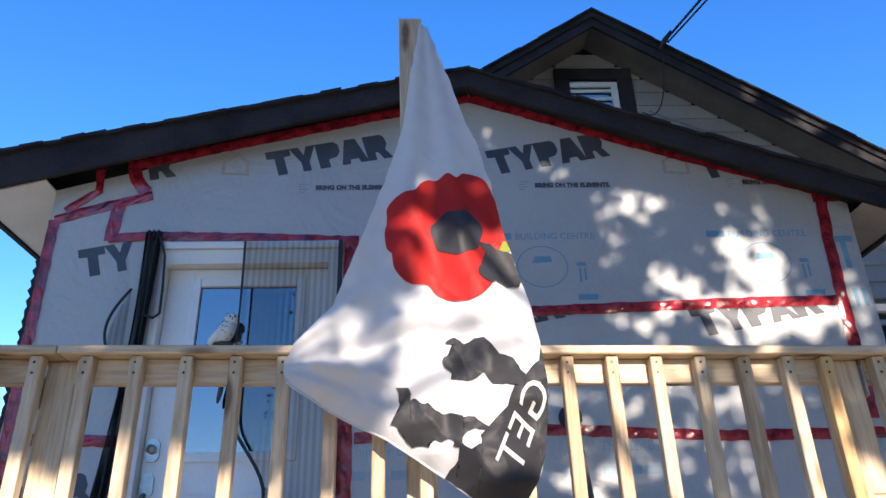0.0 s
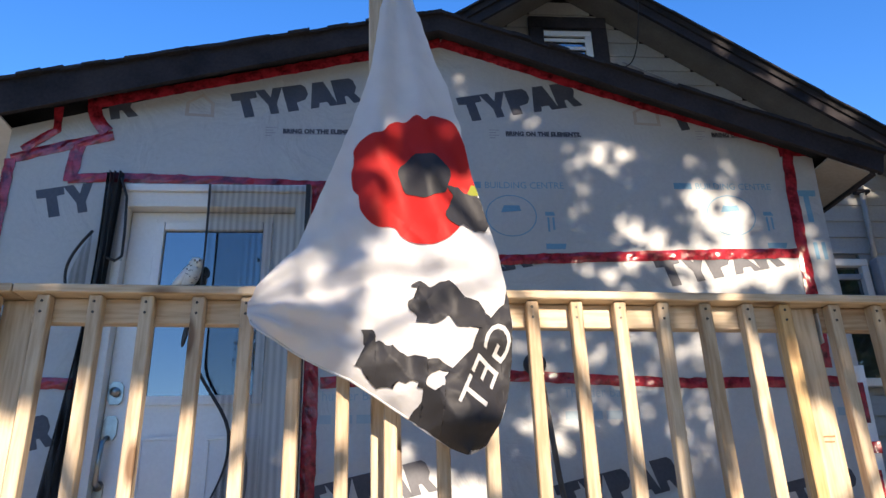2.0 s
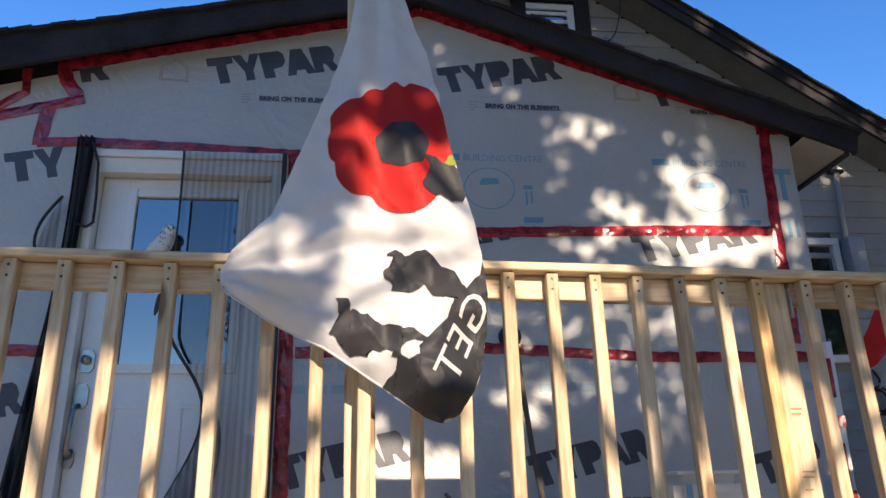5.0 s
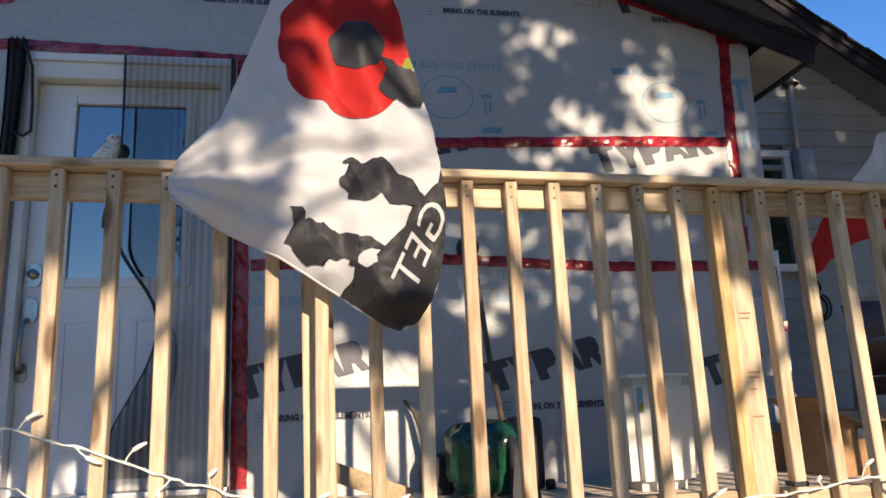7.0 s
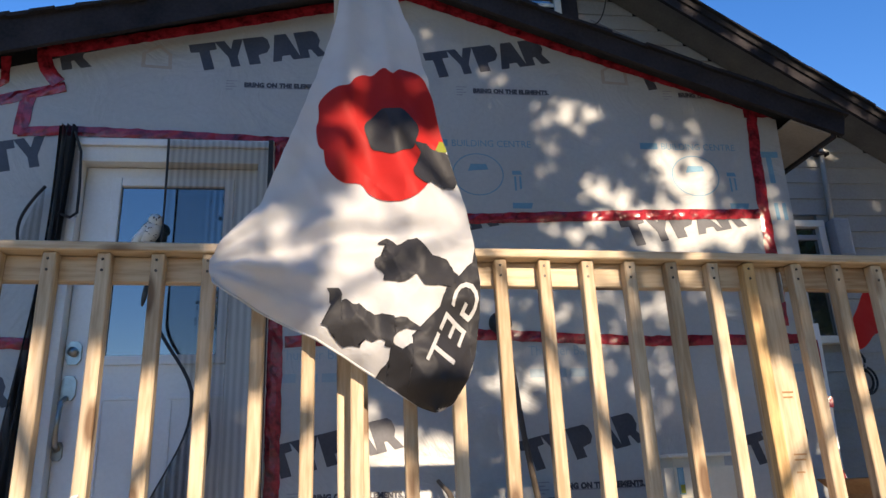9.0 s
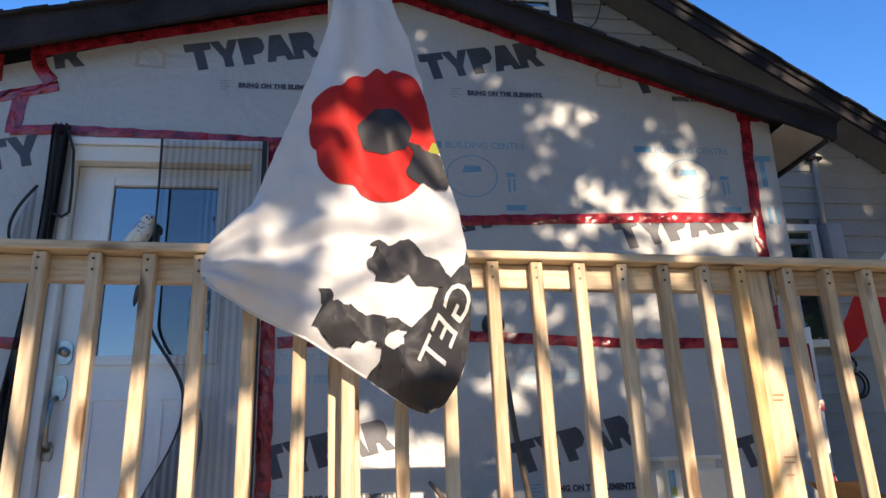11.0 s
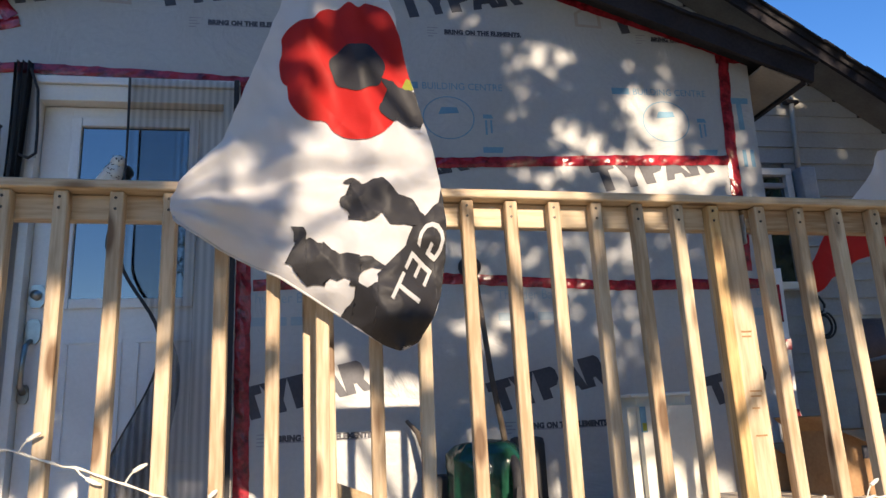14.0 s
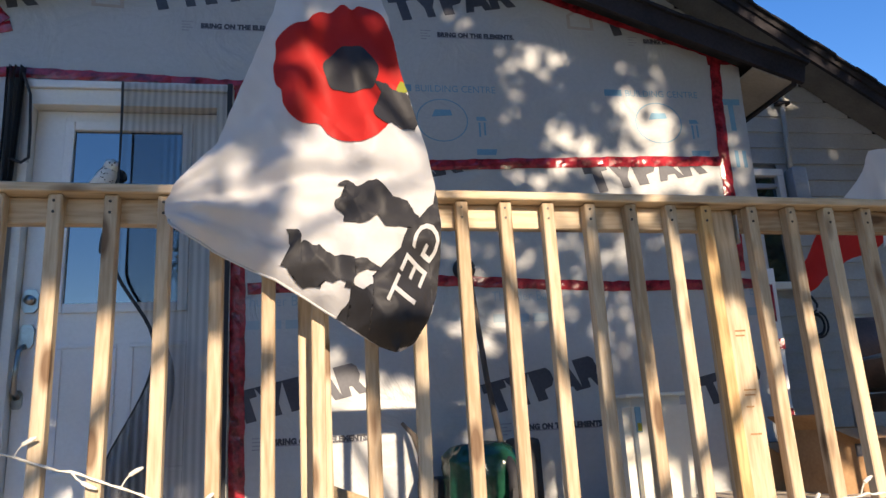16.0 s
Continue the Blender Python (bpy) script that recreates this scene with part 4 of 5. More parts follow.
patch("poppy_centre", [(-0.452 + (0.078 + 0.004 * math.sin(5 * a)) * math.cos(a), 2.618 + (0.080 + 0.004 * math.sin(7 * a)) * math.sin(a)) for a in (math.tau * k / 42 for k in range(42))], FLAG_BLACK, 0.0065, "black poppy centre")
patch("stem", [(-0.324, 2.572), (-0.310, 2.605), (-0.291, 2.599), (-0.287, 2.567), (-0.310, 2.562)], FLAG_GREEN, 0.0055, "olive green stem")
patch("dark_band", ragged([(xa + (xb - xa) * k / 4, za + (zb - za) * k / 4) for (xa, za), (xb, zb) in zip(BAND, BAND[1:] + BAND[:1]) for k in range(4)], 0.010, 4.0), FLAG_BLACK, 0.004, "charcoal band along the edge")
patch("dark_shape", ragged(rounded(BLOT_A, 5), 0.020, 1.0), FLAG_BLACK, 0.0050, "plain charcoal printed shape")
patch("dark_shape", ragged(rounded(BLOT_B, 5), 0.021, 2.0), FLAG_BLACK, 0.0055, "plain charcoal printed shape")
patch("dark_shape", ragged(rounded(BLOT_C, 5), 0.012, 3.0), FLAG_BLACK, 0.0075, "plain charcoal printed shape")
word = lettering("GET", 0.262, 0.080, 1.05)
bmesh.ops.triangulate(word, faces=word.faces[:])
for v in word.verts:
    u, h = v.co.x / 0.262, v.co.z / 0.080
    v.co = (-0.208 + u * -0.115 + h * -0.060, 0, 2.136 + u * -0.238 + h * 0.047)
part("word", drape(word, 0.0080), FLAG_WHITE, flag, "white serif letters seen from the back")
hem = bmesh.new()
tube([(along(LEFT, z) + 0.004, flag_y(along(LEFT, z) + 0.004, z) - 0.001, z) for z in (2.185 - 0.01 * k for k in range(28))], 0.0035, 6, hem)
part("hem", hem, FLAG_WHITE, flag, smooth=True)

# ---- owl on the door ----
owl = bmesh.new()


def ball(cx, cy, cz, rx, ry, rz, tilt=0.0, seg=20):
    b = bmesh.new()
    bmesh.ops.create_uvsphere(b, u_segments=seg, v_segments=seg // 2 + 2, radius=1)
    m = Matrix.Translation((cx, cy, cz)) @ Matrix.Rotation(radians(tilt), 4, "Y") @ Matrix.Diagonal((rx, ry, rz, 1))
    b.transform(m)
    return b


def add_ball(dest, idx, *a, **k):
    b = ball(*a, **k)
    for f in b.faces:
        f.material_index = idx
        f.smooth = True
    joined(dest, b)


OX, OY, OZ = -1.587, -0.005, 3.028
add_ball(owl, 0, OX, OY, OZ, 0.040, 0.038, 0.037, tilt=12)
add_ball(owl, 0, OX + 0.012, OY - 0.022, OZ - 0.002, 0.024, 0.018, 0.026, seg=14)
add_ball(owl, 0, OX - 0.030, OY + 0.003, OZ - 0.070, 0.050, 0.046, 0.082, tilt=27)
add_ball(owl, 0, OX - 0.060, OY - 0.020, OZ - 0.085, 0.026, 0.024, 0.080, tilt=38)
add_ball(owl, 0, OX - 0.085, OY + 0.008, OZ - 0.13, 0.022, 0.018, 0.060, tilt=38)
add_ball(owl, 1, OX - 0.03, OY - 0.012, OZ - 0.142, 0.062, 0.030, 0.013, seg=14)
add_ball(owl, 1, -1.611, OY + 0.01, 2.639, 0.014, 0.010, 0.075, tilt=8, seg=10)
for ex in (-0.001, 0.024):
    add_ball(owl, 1, OX + ex, OY - 0.038, OZ + 0.006, 0.005, 0.005, 0.006, seg=8)
add_ball(owl, 1, OX + 0.012, OY - 0.041, OZ - 0.006, 0.003, 0.005, 0.007, seg=8)
rnd = rock(8)
for k in range(34):
    a, q = rnd.uniform(-1.3, 1.3), rnd.uniform(-0.85, 0.75)
    w = math.sqrt(1 - q * q)
    cx, cz = 0.050 * w * math.sin(a), 0.082 * q
    t = radians(27)
    add_ball(owl, 1, OX - 0.030 + cx * math.cos(t) + cz * math.sin(t), OY + 0.003 - 0.047 * w * math.cos(a), OZ - 0.070 + cz * math.cos(t) - cx * math.sin(t), 0.0042, 0.003, 0.0026, seg=6)
for k in range(8):
    a = rnd.uniform(0, 6.28)
    add_ball(owl, 1, OX + 0.028 * math.cos(a), OY - 0.026, OZ + 0.020 + 0.012 * math.sin(a), 0.003, 0.003, 0.002, seg=6)
tube([(OX - 0.09, OY - 0.01, OZ - 0.144), (OX + 0.03, OY - 0.01, OZ - 0.142), (OX + 0.075, OY - 0.01, OZ - 0.132)], 0.006, 6, owl)
tube([(OX - 0.03, OY, OZ - 0.144), (OX - 0.03, 0.062, OZ - 0.144)], 0.006, 6, owl)
tube([(OX - 0.03, OY, OZ - 0.14), (OX - 0.03, OY + 0.005, OZ - 0.25), (OX - 0.024, OY + 0.01, OZ - 0.36)], 0.006, 6, owl)
solid("owl_figurine", owl, [OWL_WHITE, OWL_SPOT], "white speckled plastic owl figurine on a dark perch", "owl figurine", smooth=False)

# ---- things on the deck ----
can = thing("plastic_bin", "tall cream plastic bin with a coloured sticker", "bin", (0, 0, 0))
lo, hi = 0.152, 0.165
body = hexa([(0.955 - lo, -0.62, DECK), (0.955 + lo, -0.62, DECK), (0.955 + lo, -0.40, DECK), (0.955 - lo, -0.40, DECK), (0.955 - hi, -0.65, 1.715), (0.955 + hi, -0.65, 1.715), (0.955 + hi, -0.38, 1.715), (0.955 - hi, -0.38, 1.715)])
bmesh.ops.bevel(body, geom=body.edges[:], offset=0.045, segments=4, affect="EDGES")
part("body", body, BIN, can)
part("rim", box(0.955 - hi + 0.01, 0.955 + hi - 0.01, -0.642, -0.388, 1.712, 1.728, 0.006), BIN, can)
part("sticker", box(0.832, 0.858, -0.6515, -0.640, 1.56, 1.67, 0.002), PRINT_BLUE, can, "blue and green sticker")
part("sticker", box(0.835, 0.855, -0.654, -0.6517, 1.565, 1.60, 0.001), FLAG_GREEN, can)

bag = bmesh.new()
bmesh.ops.create_uvsphere(bag, u_segments=48, v_segments=32, radius=1)
for v in bag.verts:
    a = math.atan2(v.co.y, v.co.x)
    top = max(0, v.co.z)
    pleat = 1 + 0.07 * math.sin(a * 11 + 2 * v.co.z) * top + 0.08 * noise.noise(v.co * 2.4) + 0.04 * noise.noise(v.co * 6)
    c = [math.copysign(abs(q) ** 0.62, q) for q in v.co]
    v.co = (0.187 + c[0] * 0.175 * pleat * (1 + 0.10 * top), -0.36 + c[1] * 0.15 * pleat, DECK + 0.165 + c[2] * 0.165 + 0.02 * noise.noise(v.co * 3) * top)
solid("garbage_bag", bag, BAG, "shiny dark green plastic garbage bag, full", "garbage bag", smooth=True)

case = thing("black_case", "black upright case standing by the wall", "case")
part("shell", box(0.37, 0.50, -0.30, -0.06, DECK, 1.56, 0.035), BLACK, case, smooth=True)
part("wheel", tube([(0.50, -0.29, DECK + 0.025), (0.535, -0.29, DECK + 0.025)], 0.025, 12), BLACK, case)
seat = thing("black_tote", "black open tote beside the garbage bag", "tote")
own = bmesh.new()
box(-0.08, 0.06, -0.26, -0.07, DECK, 1.40, 0.02, own)
part("shell", own, BLACK, seat, smooth=True)

shovel = thing("shovel", "long wooden-handled shovel leaning on the wall", "shovel")
part("shaft", tube([(0.280, -0.40, 1.50), (0.262, -0.25, 1.86), (0.250, -0.06, 2.42)], 0.014, 10), BARK, shovel, smooth=True)
part("socket", tube([(0.285, -0.56, 1.24), (0.287, -0.54, 1.42), (0.281, -0.40, 1.54)], [0.035, 0.026, 0.016], 10), BLACK, shovel, smooth=True)
part("blade", hexa([(0.24, -0.63, DECK), (0.37, -0.63, DECK), (0.37, -0.615, DECK), (0.24, -0.615, DECK), (0.26, -0.61, 1.36), (0.35, -0.61, 1.36), (0.35, -0.598, 1.36), (0.26, -0.598, 1.36)]), BLACK, shovel)
knob = thing("wall_knob", "small black cap fixed on the wrapped wall", "cap")
part("cap", tube([(0.235, -0.05, 2.455), (0.235, -0.02, 2.455), (0.235, 0.0, 2.455)], [0.05, 0.062, 0.062], 18), BLACK, knob, smooth=True)

off = thing("board_offcut", "strand board offcut leaning on the deck", "board")
part("board", hexa([(-0.55, -0.62, 1.36), (-0.20, -0.60, 1.222), (-0.20, -0.58, 1.222), (-0.55, -0.60, 1.36), (-0.55, -0.60, 1.44), (-0.17, -0.58, 1.29), (-0.17, -0.56, 1.29), (-0.55, -0.58, 1.44)]), OSB, off)
part("leg", box(-0.54, -0.51, -0.61, -0.58, DECK, 1.38), OSB, off)
stick = thing("bent_branch", "bent brown branch leaning on the wall", "branch")
part("wood", tube([(-0.02, -0.22, DECK), (-0.045, -0.16, 1.45), (-0.09, -0.10, 1.60), (-0.135, -0.03, 1.66)], [0.020, 0.018, 0.014, 0.010], 8), BARK, stick, smooth=True)

for (cx, cy, w, d, h, turn) in ((2.02, -0.35, 0.34, 0.30, 0.30, 12), (1.92, -0.10, 0.30, 0.12, 0.24, -8)):
    crate = thing("cardboard_box", "open brown cardboard box with folded flaps", "box", (cx, cy, DECK), "boxes on the deck")
    crate.rotation_euler.z = radians(turn)
    own = bmesh.new()
    t = 0.006
    for b6 in ((-w / 2, w / 2, -d / 2, -d / 2 + t), (-w / 2, w / 2, d / 2 - t, d / 2), (-w / 2, -w / 2 + t, -d / 2 + t, d / 2 - t), (w / 2 - t, w / 2, -d / 2 + t, d / 2 - t)):
        box(*b6, 0, h, 0, own)
    box(-w / 2 + t, w / 2 - t, -d / 2 + t, d / 2 - t, 0, t, 0, own)
    part("carton", own, CARD, crate)
    part("flap", hexa([(-w / 2, -d / 2, h), (w / 2, -d / 2, h), (w / 2, -d / 2 + t, h), (-w / 2, -d / 2 + t, h), (-w / 2 + 0.01, -d / 2 - 0.11, h - 0.05), (w / 2 - 0.01, -d / 2 - 0.11, h - 0.05), (w / 2 - 0.01, -d / 2 - 0.105, h - 0.045), (-w / 2 + 0.01, -d / 2 - 0.105, h - 0.045)]), CARD, crate)
    part("flap", hexa([(-w / 2, -d / 2, h), (-w / 2 + t, -d / 2, h), (-w / 2 + t, d / 2, h), (-w / 2, d / 2, h), (-w / 2 - 0.10, -d / 2, h + 0.07), (-w / 2 - 0.095, -d / 2, h + 0.075), (-w / 2 - 0.095, d / 2, h + 0.075), (-w / 2 - 0.10, d / 2, h + 0.07)]), CARD, crate)
    part("label", box(-0.05, 0.06, -d / 2 - 0.002, -d / 2 - 0.0005, h * 0.55, h * 0.75), PRINT, crate)

chair = thing("armchair", "dark brown padded outdoor chair with metal arms", "chair", (3.35, 0.45, DECK))
part("seat", box(-0.27, 0.27, -0.27, 0.27, 0.36, 0.48, 0.04), LEATHER, chair, smooth=True)
back = hexa([(-0.27, 0.20, 0.49), (0.27, 0.20, 0.49), (0.27, 0.28, 0.49), (-0.27, 0.28, 0.49), (-0.25, 0.34, 1.02), (0.25, 0.34, 1.02), (0.25, 0.41, 1.02), (-0.25, 0.41, 1.02)])
bmesh.ops.bevel(back, geom=back.edges[:], offset=0.03, segments=3, affect="EDGES")
part("backrest", back, LEATHER, chair, smooth=True)
for sx in (-1, 1):
    part("arm", tube([(sx * 0.30, -0.26, 0.0), (sx * 0.30, -0.26, 0.66), (sx * 0.30, -0.10, 0.72), (sx * 0.30, 0.27, 0.70), (sx * 0.30, 0.33, 0.0)], 0.016, 8), GREYMETAL, chair, smooth=True)

loose = thing("loose_wrap", "loose flap of house wrap edged with red tape", "wrap")
flare = lambda v: 0.12 * ease(0.62, 1.0, v)
fold_l, fold_r = (lambda v: 1.99 - 0.04 * v), (lambda v: 2.045 - 0.045 * v + flare(v))
across = lambda v, q: fold_l(v) + (fold_r(v) - fold_l(v)) * q
# sunlit look put into the colour: a lighter white than the wall's wrap
part("flap", sheet(0, 0, 1.225, 2.42, -0.055, 0.6, 0.010, 8, 30, xl=fold_l, xr=fold_r), DOORPAINT, loose, "loose wrap in a lighter white for the sun on it", smooth=True)
for va, vb, qa, qb in ((0.08, 0.26, -0.05, 0.5), (0.34, 0.39, -0.05, 1.05), (0.46, 0.66, -0.05, 0.55), (0.66, 0.74, 0.1, 0.9), (0.74, 1.0, 0.82, 1.02)):
    at = lambda v: va + (vb - va) * v
    part("tape_edge", sheet(0, 0, 2.42 - 1.195 * vb, 2.42 - 1.195 * va, -0.068, 0.6, 0.004, 3, 8, xl=lambda v: across(at(v), qa), xr=lambda v: across(at(v), qb)), TAPE, loose)

banner = thing("red_white_flag", "red and white flag hanging from a slanted pole on the deck", "flag")


def banner_y(x, z):
    return -1.2 + 0.03 * math.sin(14 * x + 5 * z) + 0.015 * noise.noise((x * 8, z * 8, 2.0))


def banner_piece(name, x0, x1, low, top, mat, label=""):
    """A stretch of the cloth between a lower and an upper line, each a function of x."""
    own = bmesh.new()
    n = 24
    gg = []
    for i in range(n + 1):
        x = x0 + (x1 - x0) * i / n
        gg.append([own.verts.new((x, banner_y(x, z), z)) for z in (low(x) + (max(top(x), low(x) + 0.002) - low(x)) * j / n for j in range(n + 1))])
    for r0, r1 in zip(gg, gg[1:]):
        for j in range(n):
            own.faces.new((r0[j], r0[j + 1], r1[j + 1], r1[j]))
    part(name, own, mat, banner, label, smooth=True)


# the slanted hoist edge bounds each stripe above, the sagging fly edge bounds the last one below
slant = lambda x: 2.18 + (x - 1.357) * 1.12
fly = lambda x: 2.07 + 0.50 * (x - 1.355) + 0.008 * math.sin(40 * x)
banner_piece("red_panel", 1.90, 2.45, lambda x: 2.70, lambda x: min(slant(x), 3.05), FLAG_RED, "red nylon panel")
banner_piece("white_panel", 1.60, 2.45, lambda x: 2.40, lambda x: min(slant(x), 2.699), FLAG_WHITE, "white nylon panel")
banner_piece("red_panel", 1.356, 1.735, fly, lambda x: min(slant(x), 2.399), FLAG_RED, "red nylon panel")
banner_piece("white_panel", 1.736, 2.30, lambda x: fly(x) - 0.02, lambda x: 2.399, FLAG_WHITE, "white nylon panel")
part("pole", tube([(2.45, -1.2, DECK), (2.35, -1.2, 3.3)], 0.014, 8), PINE, banner, smooth=True)

# string lights along the deck edge
lights = thing("string_lights", "unlit white string lights draped along the deck edge", "string lights")
rnd = rock(21)


def cord(points, n=8):
    res = []
    for a, c in zip(points, points[1:]):
        res += [tuple(a[j] + (c[j] - a[j]) * i / n + rnd.uniform(-0.003, 0.003) for j in range(3)) for i in range(n)]
    return res + [points[-1]]


run = [(-2.2, -1.80, 1.60), (-1.302, -1.79, 1.612), (-1.10, -1.785, 1.545), (-0.92, -1.785, 1.475), (-0.778, -1.785, 1.43), (-0.55, -1.79, 1.37), (-0.2, -1.785, 1.345), (0.15, -1.79, 1.335), (0.5, -1.785, 1.33), (0.8, -1.79, 1.345), (1.0, -1.785, 1.37), (1.15, -1.79, 1.36), (1.5, -1.785, 1.37), (2.3, -1.79, 1.34)]
path = cord(run)
second = cord([(-2.2, -1.80, 1.50), (-1.38, -1.79, 1.49), (-1.27, -1.785, 1.47), (-1.18, -1.79, 1.40), (-1.02, -1.785, 1.36), (-0.7, -1.785, 1.33)])
part("cord", tube(second, 0.0026, 6), CORD, lights, smooth=True)
part("cord", tube(path, 0.0024, 6), CORD, lights, smooth=True)
part("cord", tube([(p[0], p[1] - 0.003 * math.sin(i * 1.3), p[2] + 0.003 * math.cos(i * 1.3)) for i, p in enumerate(path)], 0.0024, 6), CORD, lights, smooth=True)
for i in range(4, len(path), 5):
    x, y, z = path[i]
    dx, dz = rnd.uniform(-0.03, 0.03), rnd.choice((-1, 1)) * rnd.uniform(0.015, 0.038)
    part("drop_cord", tube([(x, y, z), (x + dx * 0.5, y - 0.006, z + dz * 0.6), (x + dx, y - 0.01, z + dz)], 0.0022, 5), CORD, lights)
    part("socket", tube([(x + dx, y - 0.01, z + dz), (x + dx * 1.25 + 0.012, y - 0.012, z + dz + 0.010 * (1 if dz > 0 else -1)), (x + dx * 1.5 + 0.02, y - 0.013, z + dz + 0.016 * (1 if dz > 0 else -1))], [0.0055, 0.006, 0.003], 6), CORD, lights)
tie = part("cable_tie", box(0.783, 0.829, -1.757, -1.71, 1.352, 1.366, 0.002), BLACK, lights)

# ---- unseen trees added behind the camera, whose crowns dapple the wall ----


def shade_tree(name, x, y, height, spread, base, seed, leaves, gap, girth=1.0):
    rnd = rock(seed)
    t = thing(name, "unseen leafy tree added to shape the light", "tree", (x, y, 0), "garden trees")
    limbs = tube([(0, 0, 0), (0.05, 0.02, base * 0.5), (0.0, 0.05, base), (0.1, 0, height * 0.75)], [0.15 * girth, 0.12 * girth, 0.09 * girth, 0.03], 10)
    for k in range(12):
        a, z = k * 2.4, base * 1.3 + (height - base) * 0.5 * k / 12
        r = spread * (0.75 - 0.03 * k)
        tube([(0, 0, z), (r * 0.4 * math.cos(a), r * 0.4 * math.sin(a), z + 0.5), (r * math.cos(a), r * math.sin(a), z + 0.9)], [0.035, 0.022, 0.008], 6, limbs)
    part("trunk", limbs, BARK, t, smooth=True)
    verts, faces = [], []
    clumps = []
    while len(clumps) < leaves // 60:
        p = Vector((rnd.uniform(-1, 1), rnd.uniform(-1, 1), rnd.uniform(-1, 1)))
        if p.length < 1:
            clumps.append(Vector((p.x * spread, p.y * spread * 0.5, (height + base) / 2 + p.z * (height - base) / 2)))
    for c in clumps:
        for _ in range(60):
            q = c + Vector((rnd.gauss(0, 0.26), rnd.gauss(0, 0.26), rnd.gauss(0, 0.22)))
            # where the ray to the sun through this leaf would meet the wall
            wx, wz = x + q.x + (y + q.y) * math.tan(SUN_AZ), q.z + (y + q.y) * math.tan(SUN_EL) / math.cos(SUN_AZ)
            if gap(wx, wz) > rnd.random():
                continue
            u = Vector((rnd.gauss(0, 1), rnd.gauss(0, 1), rnd.gauss(0, 1))).normalized()
            w = u.orthogonal().normalized()
            high = wz > 6.4 or wx > 4.5
            if high and rnd.random() < 0.8:
                continue
            s = rnd.uniform(0.12, 0.22) if high else rnd.uniform(0.032, 0.06)
            i = len(verts)
            verts += [q - u * s, q + w * s * 0.55, q + u * s, q - w * s * 0.55]
            faces.append((i, i + 1, i + 2, i + 3))
    me = bpy.data.meshes.new("crown")
    me.from_pydata([tuple(v) for v in verts], [], faces)
    me.materials.append(LEAF)
    ob = new("crown", me)
    ob.parent = t
    return t


def smooth(a, b, t):
    t = max(0.0, min(1.0, (t - a) / (b - a)))
    return t * t * (3 - 2 * t)


# openings among the leaves: groups of small gaps, by where their light lands (x, z, spread in x and z, number, size)
GAPS = ((0.80, 3.73, 0.13, 0.09, 16, 0.040), (1.55, 3.68, 0.05, 0.15, 7, 0.040), (0.60, 3.45, 0.07, 0.08, 5, 0.035), (0.88, 3.28, 0.12, 0.10, 9, 0.035),
        (1.32, 3.38, 0.15, 0.12, 16, 0.050), (1.48, 3.20, 0.13, 0.12, 16, 0.055), (0.92, 3.12, 0.12, 0.09, 11, 0.040), (0.72, 2.98, 0.08, 0.08, 8, 0.040), (1.42, 3.0, 0.24, 0.08, 24, 0.065),
        (0.30, 2.56, 0.14, 0.08, 9, 0.036), (0.68, 2.58, 0.14, 0.09, 12, 0.036), (1.08, 2.55, 0.14, 0.09, 12, 0.036), (1.45, 2.62, 0.12, 0.10, 8, 0.034), (0.52, 3.72, 0.08, 0.06, 4, 0.028), (-0.12, 4.25, 0.08, 0.08, 6, 0.028), (0.28, 4.0, 0.06, 0.06, 4, 0.030), (1.97, 3.15, 0.04, 0.25, 8, 0.038),
        (1.25, 3.62, 0.10, 0.06, 5, 0.030), (0.55, 2.22, 0.14, 0.10, 8, 0.035), (0.78, 2.30, 0.10, 0.10, 8, 0.038), (1.10, 2.22, 0.12, 0.12, 9, 0.034),
        (0.30, 2.10, 0.10, 0.10, 8, 0.050), (1.06, 1.98, 0.06, 0.14, 8, 0.036), (1.55, 2.15, 0.15, 0.15, 8, 0.034), (2.03, 2.22, 0.03, 0.14, 16, 0.05), (2.02, 1.62, 0.04, 0.16, 14, 0.05), (-1.62, 2.0, 0.20, 0.15, 6, 0.032),
        (-1.15, 2.98, 0.10, 0.10, 4, 0.030), (-2.48, 2.85, 0.10, 0.16, 7, 0.032), (-1.70, 1.76, 0.22, 0.03, 8, 0.035), (-1.30, 3.30, 0.12, 0.08, 3, 0.026),
        (-0.45, 3.55, 0.25, 0.25, 7, 0.024), (-1.6, 3.75, 0.5, 0.12, 7, 0.024), (-0.90, 2.45, 0.18, 0.20, 4, 0.026), (-0.72, 2.00, 0.14, 0.12, 12, 0.045), (-1.13, 1.67, 0.06, 0.06, 5, 0.030), (-1.06, 1.66, 0.10, 0.05, 10, 0.04), (-0.80, 2.35, 0.18, 0.20, 8, 0.035), (-0.95, 2.02, 0.13, 0.10, 7, 0.032),
        (2.6, 3.4, 0.4, 0.6, 14, 0.035), (3.4, 3.6, 0.6, 0.9, 22, 0.045), (2.45, 5.80, 0.10, 0.08, 7, 0.06), (2.9, 5.48, 0.12, 0.08, 8, 0.06),
        (3.35, 5.15, 0.12, 0.08, 9, 0.06), (3.8, 4.85, 0.2, 0.1, 10, 0.06))
HOLES = {}
rnd = rock(17)
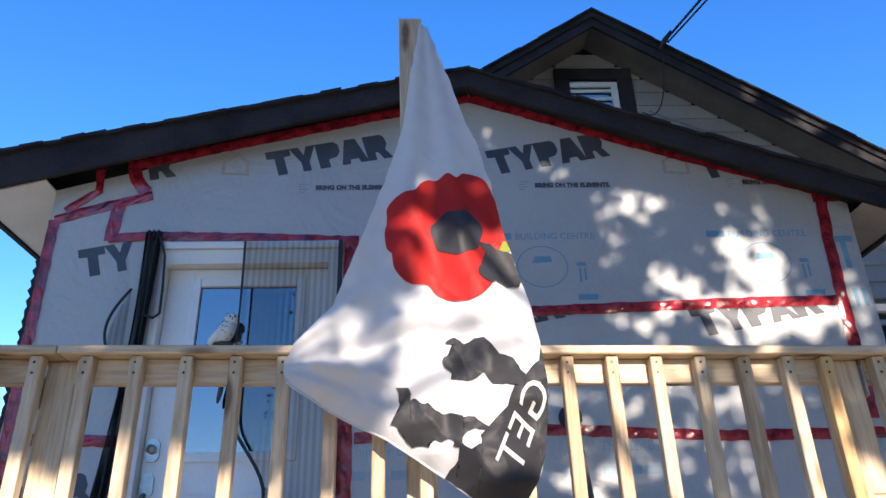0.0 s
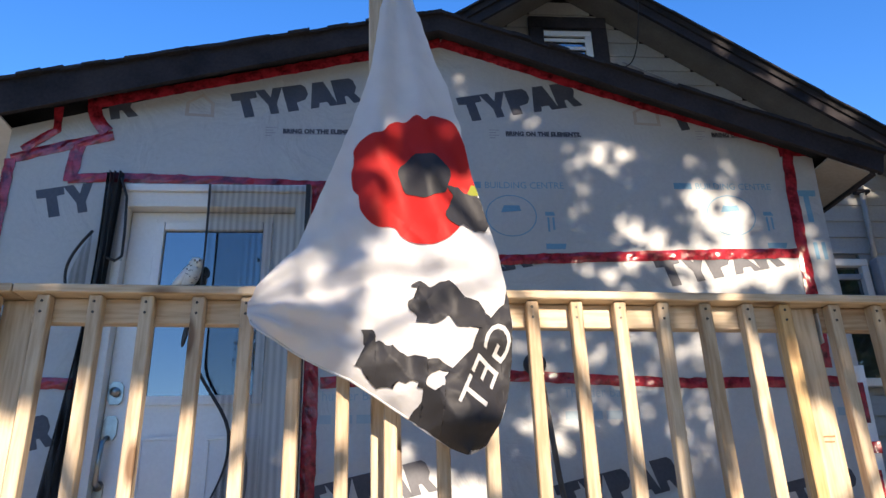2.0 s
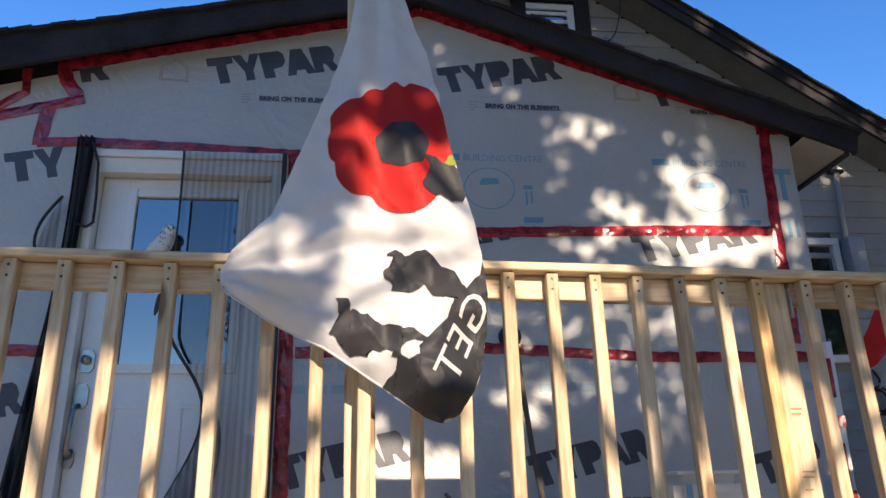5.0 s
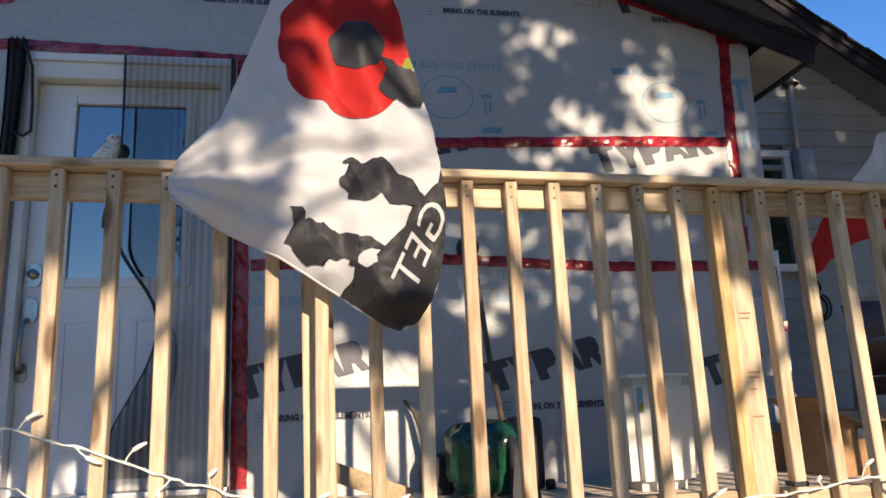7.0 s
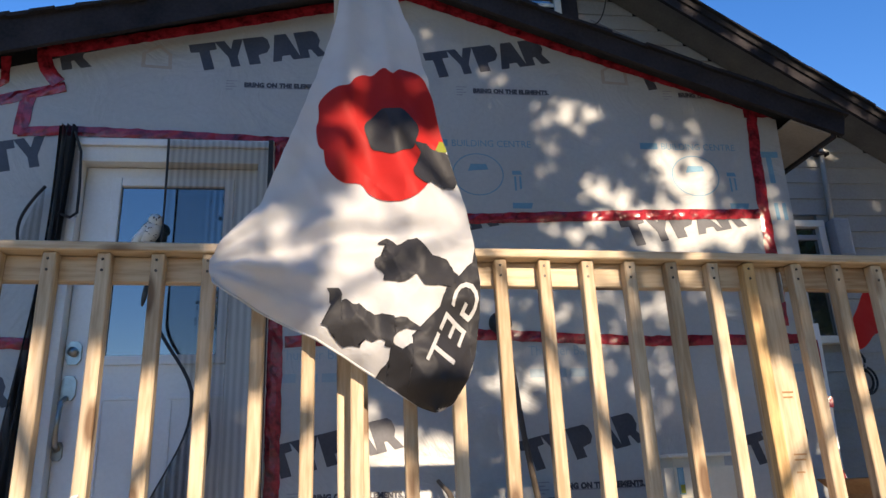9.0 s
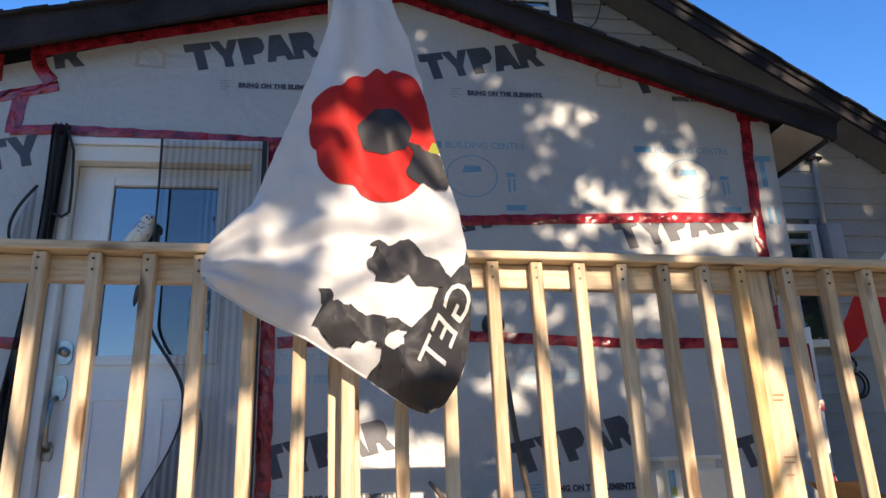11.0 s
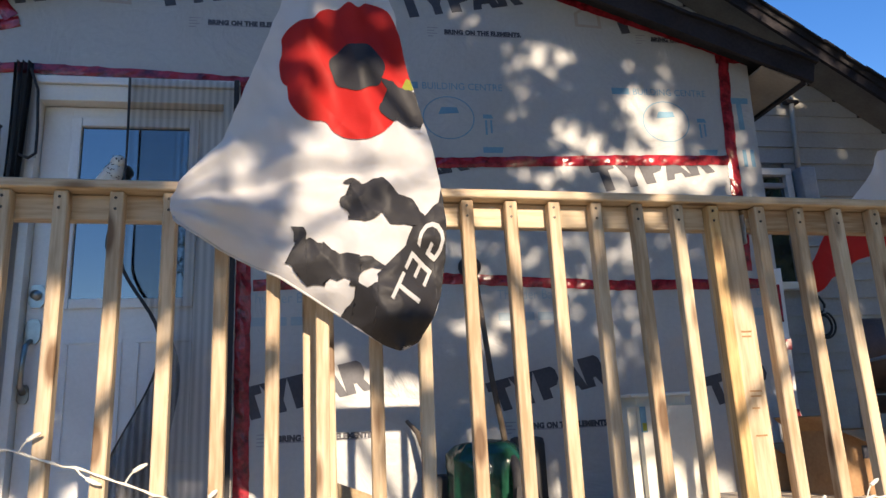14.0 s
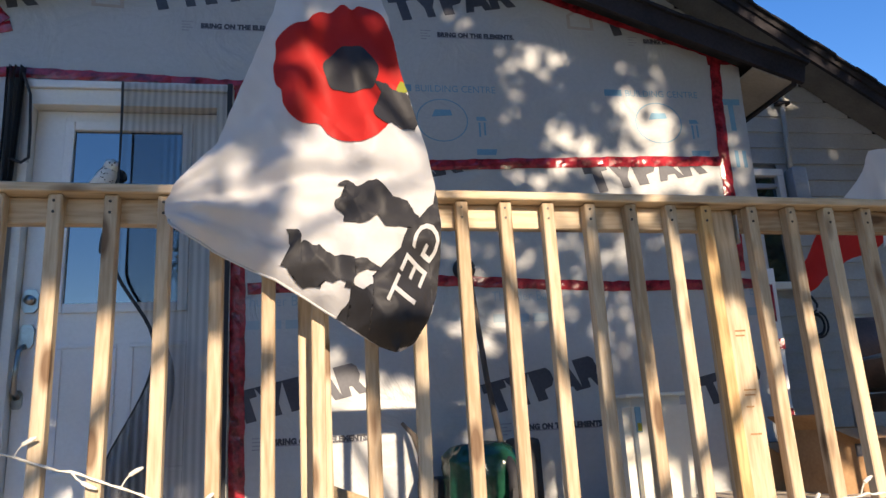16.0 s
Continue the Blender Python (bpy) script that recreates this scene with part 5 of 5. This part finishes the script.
for gx, gz, sx, sz, n, size in GAPS:
    for _ in range(int(n * 2.7)):
        hx, hz, r, k = rnd.gauss(gx, sx * 0.8), rnd.gauss(gz, sz * 0.8), size * rnd.uniform(0.35, 0.86), rnd.uniform(0.5, 1.5)
        for cx in range(int((hx - 0.1) // 0.1), int((hx + 0.1) // 0.1) + 1):
            for cz in range(int((hz - 0.1) // 0.1), int((hz + 0.1) // 0.1) + 1):
                HOLES.setdefault((cx, cz), []).append((hx, hz, r * k, r / k))


def open_sky(wx, wz):
    """Chance of a gap: the crowns end low down, are ragged towards the east and dense above the door."""
    for hx, hz, rx, rz in HOLES.get((int(wx // 0.1), int(wz // 0.1)), ()):
        if ((wx - hx) / rx) ** 2 + ((wz - hz) / rz) ** 2 < 1.3:
            return 1.0
    f = noise.noise((wx * 4.2, wz * 3.4, 3.7)) + 0.7 * noise.noise((wx * 9.5, wz * 9.5, 9.1))
    broad = noise.noise((wx * 1.7, wz * 1.7, 6.2))
    hang = smooth(-0.99, -0.82, wx) * (1 - smooth(-0.55, -0.35, wx))
    west = 1 - smooth(-1.1, -0.8, wx)
    edge = 1.52 - 0.03 * west + 0.34 * smooth(-0.6, -0.35, wx) * (1 - smooth(0.15, 0.35, wx)) + 0.53 * hang + (0.18 - 0.08 * west) * f - 0.22 * smooth(0.3, 0.6, wx) + (0.15 - 0.10 * west) * broad
    low = 1 - smooth(edge - 0.10, edge + 0.10, wz)
    low *= 1 - (1 - 0.75 * west) * (0.9 - 0.8 * math.exp(-((wx + 0.12) / 0.11) ** 2)) * smooth(0.30, 0.45, noise.noise((wx * 2.6, wz * 2.0, 1.4)) + 0.35 * noise.noise((wx * 7, wz * 7, 2.2)) - 0.12 * hang - 0.25 * smooth(1.35, 1.0, wz))
    # leaves kept here so a streak of shade falls on the railing
    low *= 1 - 0.95 * math.exp(-((wx - 0.10) / 0.075) ** 2) * smooth(1.1, 1.3, wz)
    return low


for i, (tx, ty, th, sp, bs) in enumerate(((1.185, -7.6, 9.5, 2.1, 2.5), (-0.35, -7.9, 8.0, 1.6, 2.7), (3.6, -8.2, 11.0, 2.3, 2.5), (5.8, -7.8, 10.5, 2.4, 3.5), (-0.6, -9.6, 13.0, 2.2, 4.3), (3.9, -10.0, 13.0, 2.6, 4.5), (7.6, -7.4, 11.0, 2.8, 2.6), (-1.3, -8.6, 6.0, 1.25, 3.3))):
    shade_tree("tree", tx, ty, th, sp, bs, 40 + i, 52000, open_sky, 0.4 if i in (0, 1, 4, 7) else 1.0)
# more unseen trees at the sides, added to close off the low sky
for i, (tx, ty, th, sp, bs) in enumerate(((-8.5, -3.5, 12.0, 3.2, 1.5), (-11.0, -7.5, 13.0, 3.2, 1.5), (10.5, -4.0, 12.0, 3.2, 1.5), (13.5, -8.0, 13.0, 3.4, 1.5))):
    shade_tree("tree", tx, ty, th, sp, bs, 70 + i, 9000, lambda wx, wz: 0.0)

# unseen far ring of leaves, added to hold back the bright horizon
rnd = rock(90)
hv, hf = [], []
for k in range(9000):
    a = rnd.uniform(math.pi * 0.98, math.pi * 2.02)
    r = 32 + rnd.gauss(0, 1.0)
    top = 5.6 + 1.2 * math.sin(a * 9) + 0.7 * math.sin(a * 23)
    q = Vector((r * math.cos(a), r * math.sin(a), rnd.uniform(0.1, top)))
    u = Vector((rnd.gauss(0, 1), rnd.gauss(0, 1), rnd.gauss(0, 1))).normalized()
    w = u.orthogonal().normalized()
    n0 = len(hv)
    hv += [tuple(q - u * 0.5), tuple(q + w * 0.35), tuple(q + u * 0.5), tuple(q - w * 0.35)]
    hf.append((n0, n0 + 1, n0 + 2, n0 + 3))
hme = bpy.data.meshes.new("horizon_blocker")
hme.from_pydata(hv, [], hf)
hme.materials.append(LEAF)
tagged(new("horizon_blocker", hme), "unseen line of leafy trees added to block horizon light", "trees", kind="stuff")
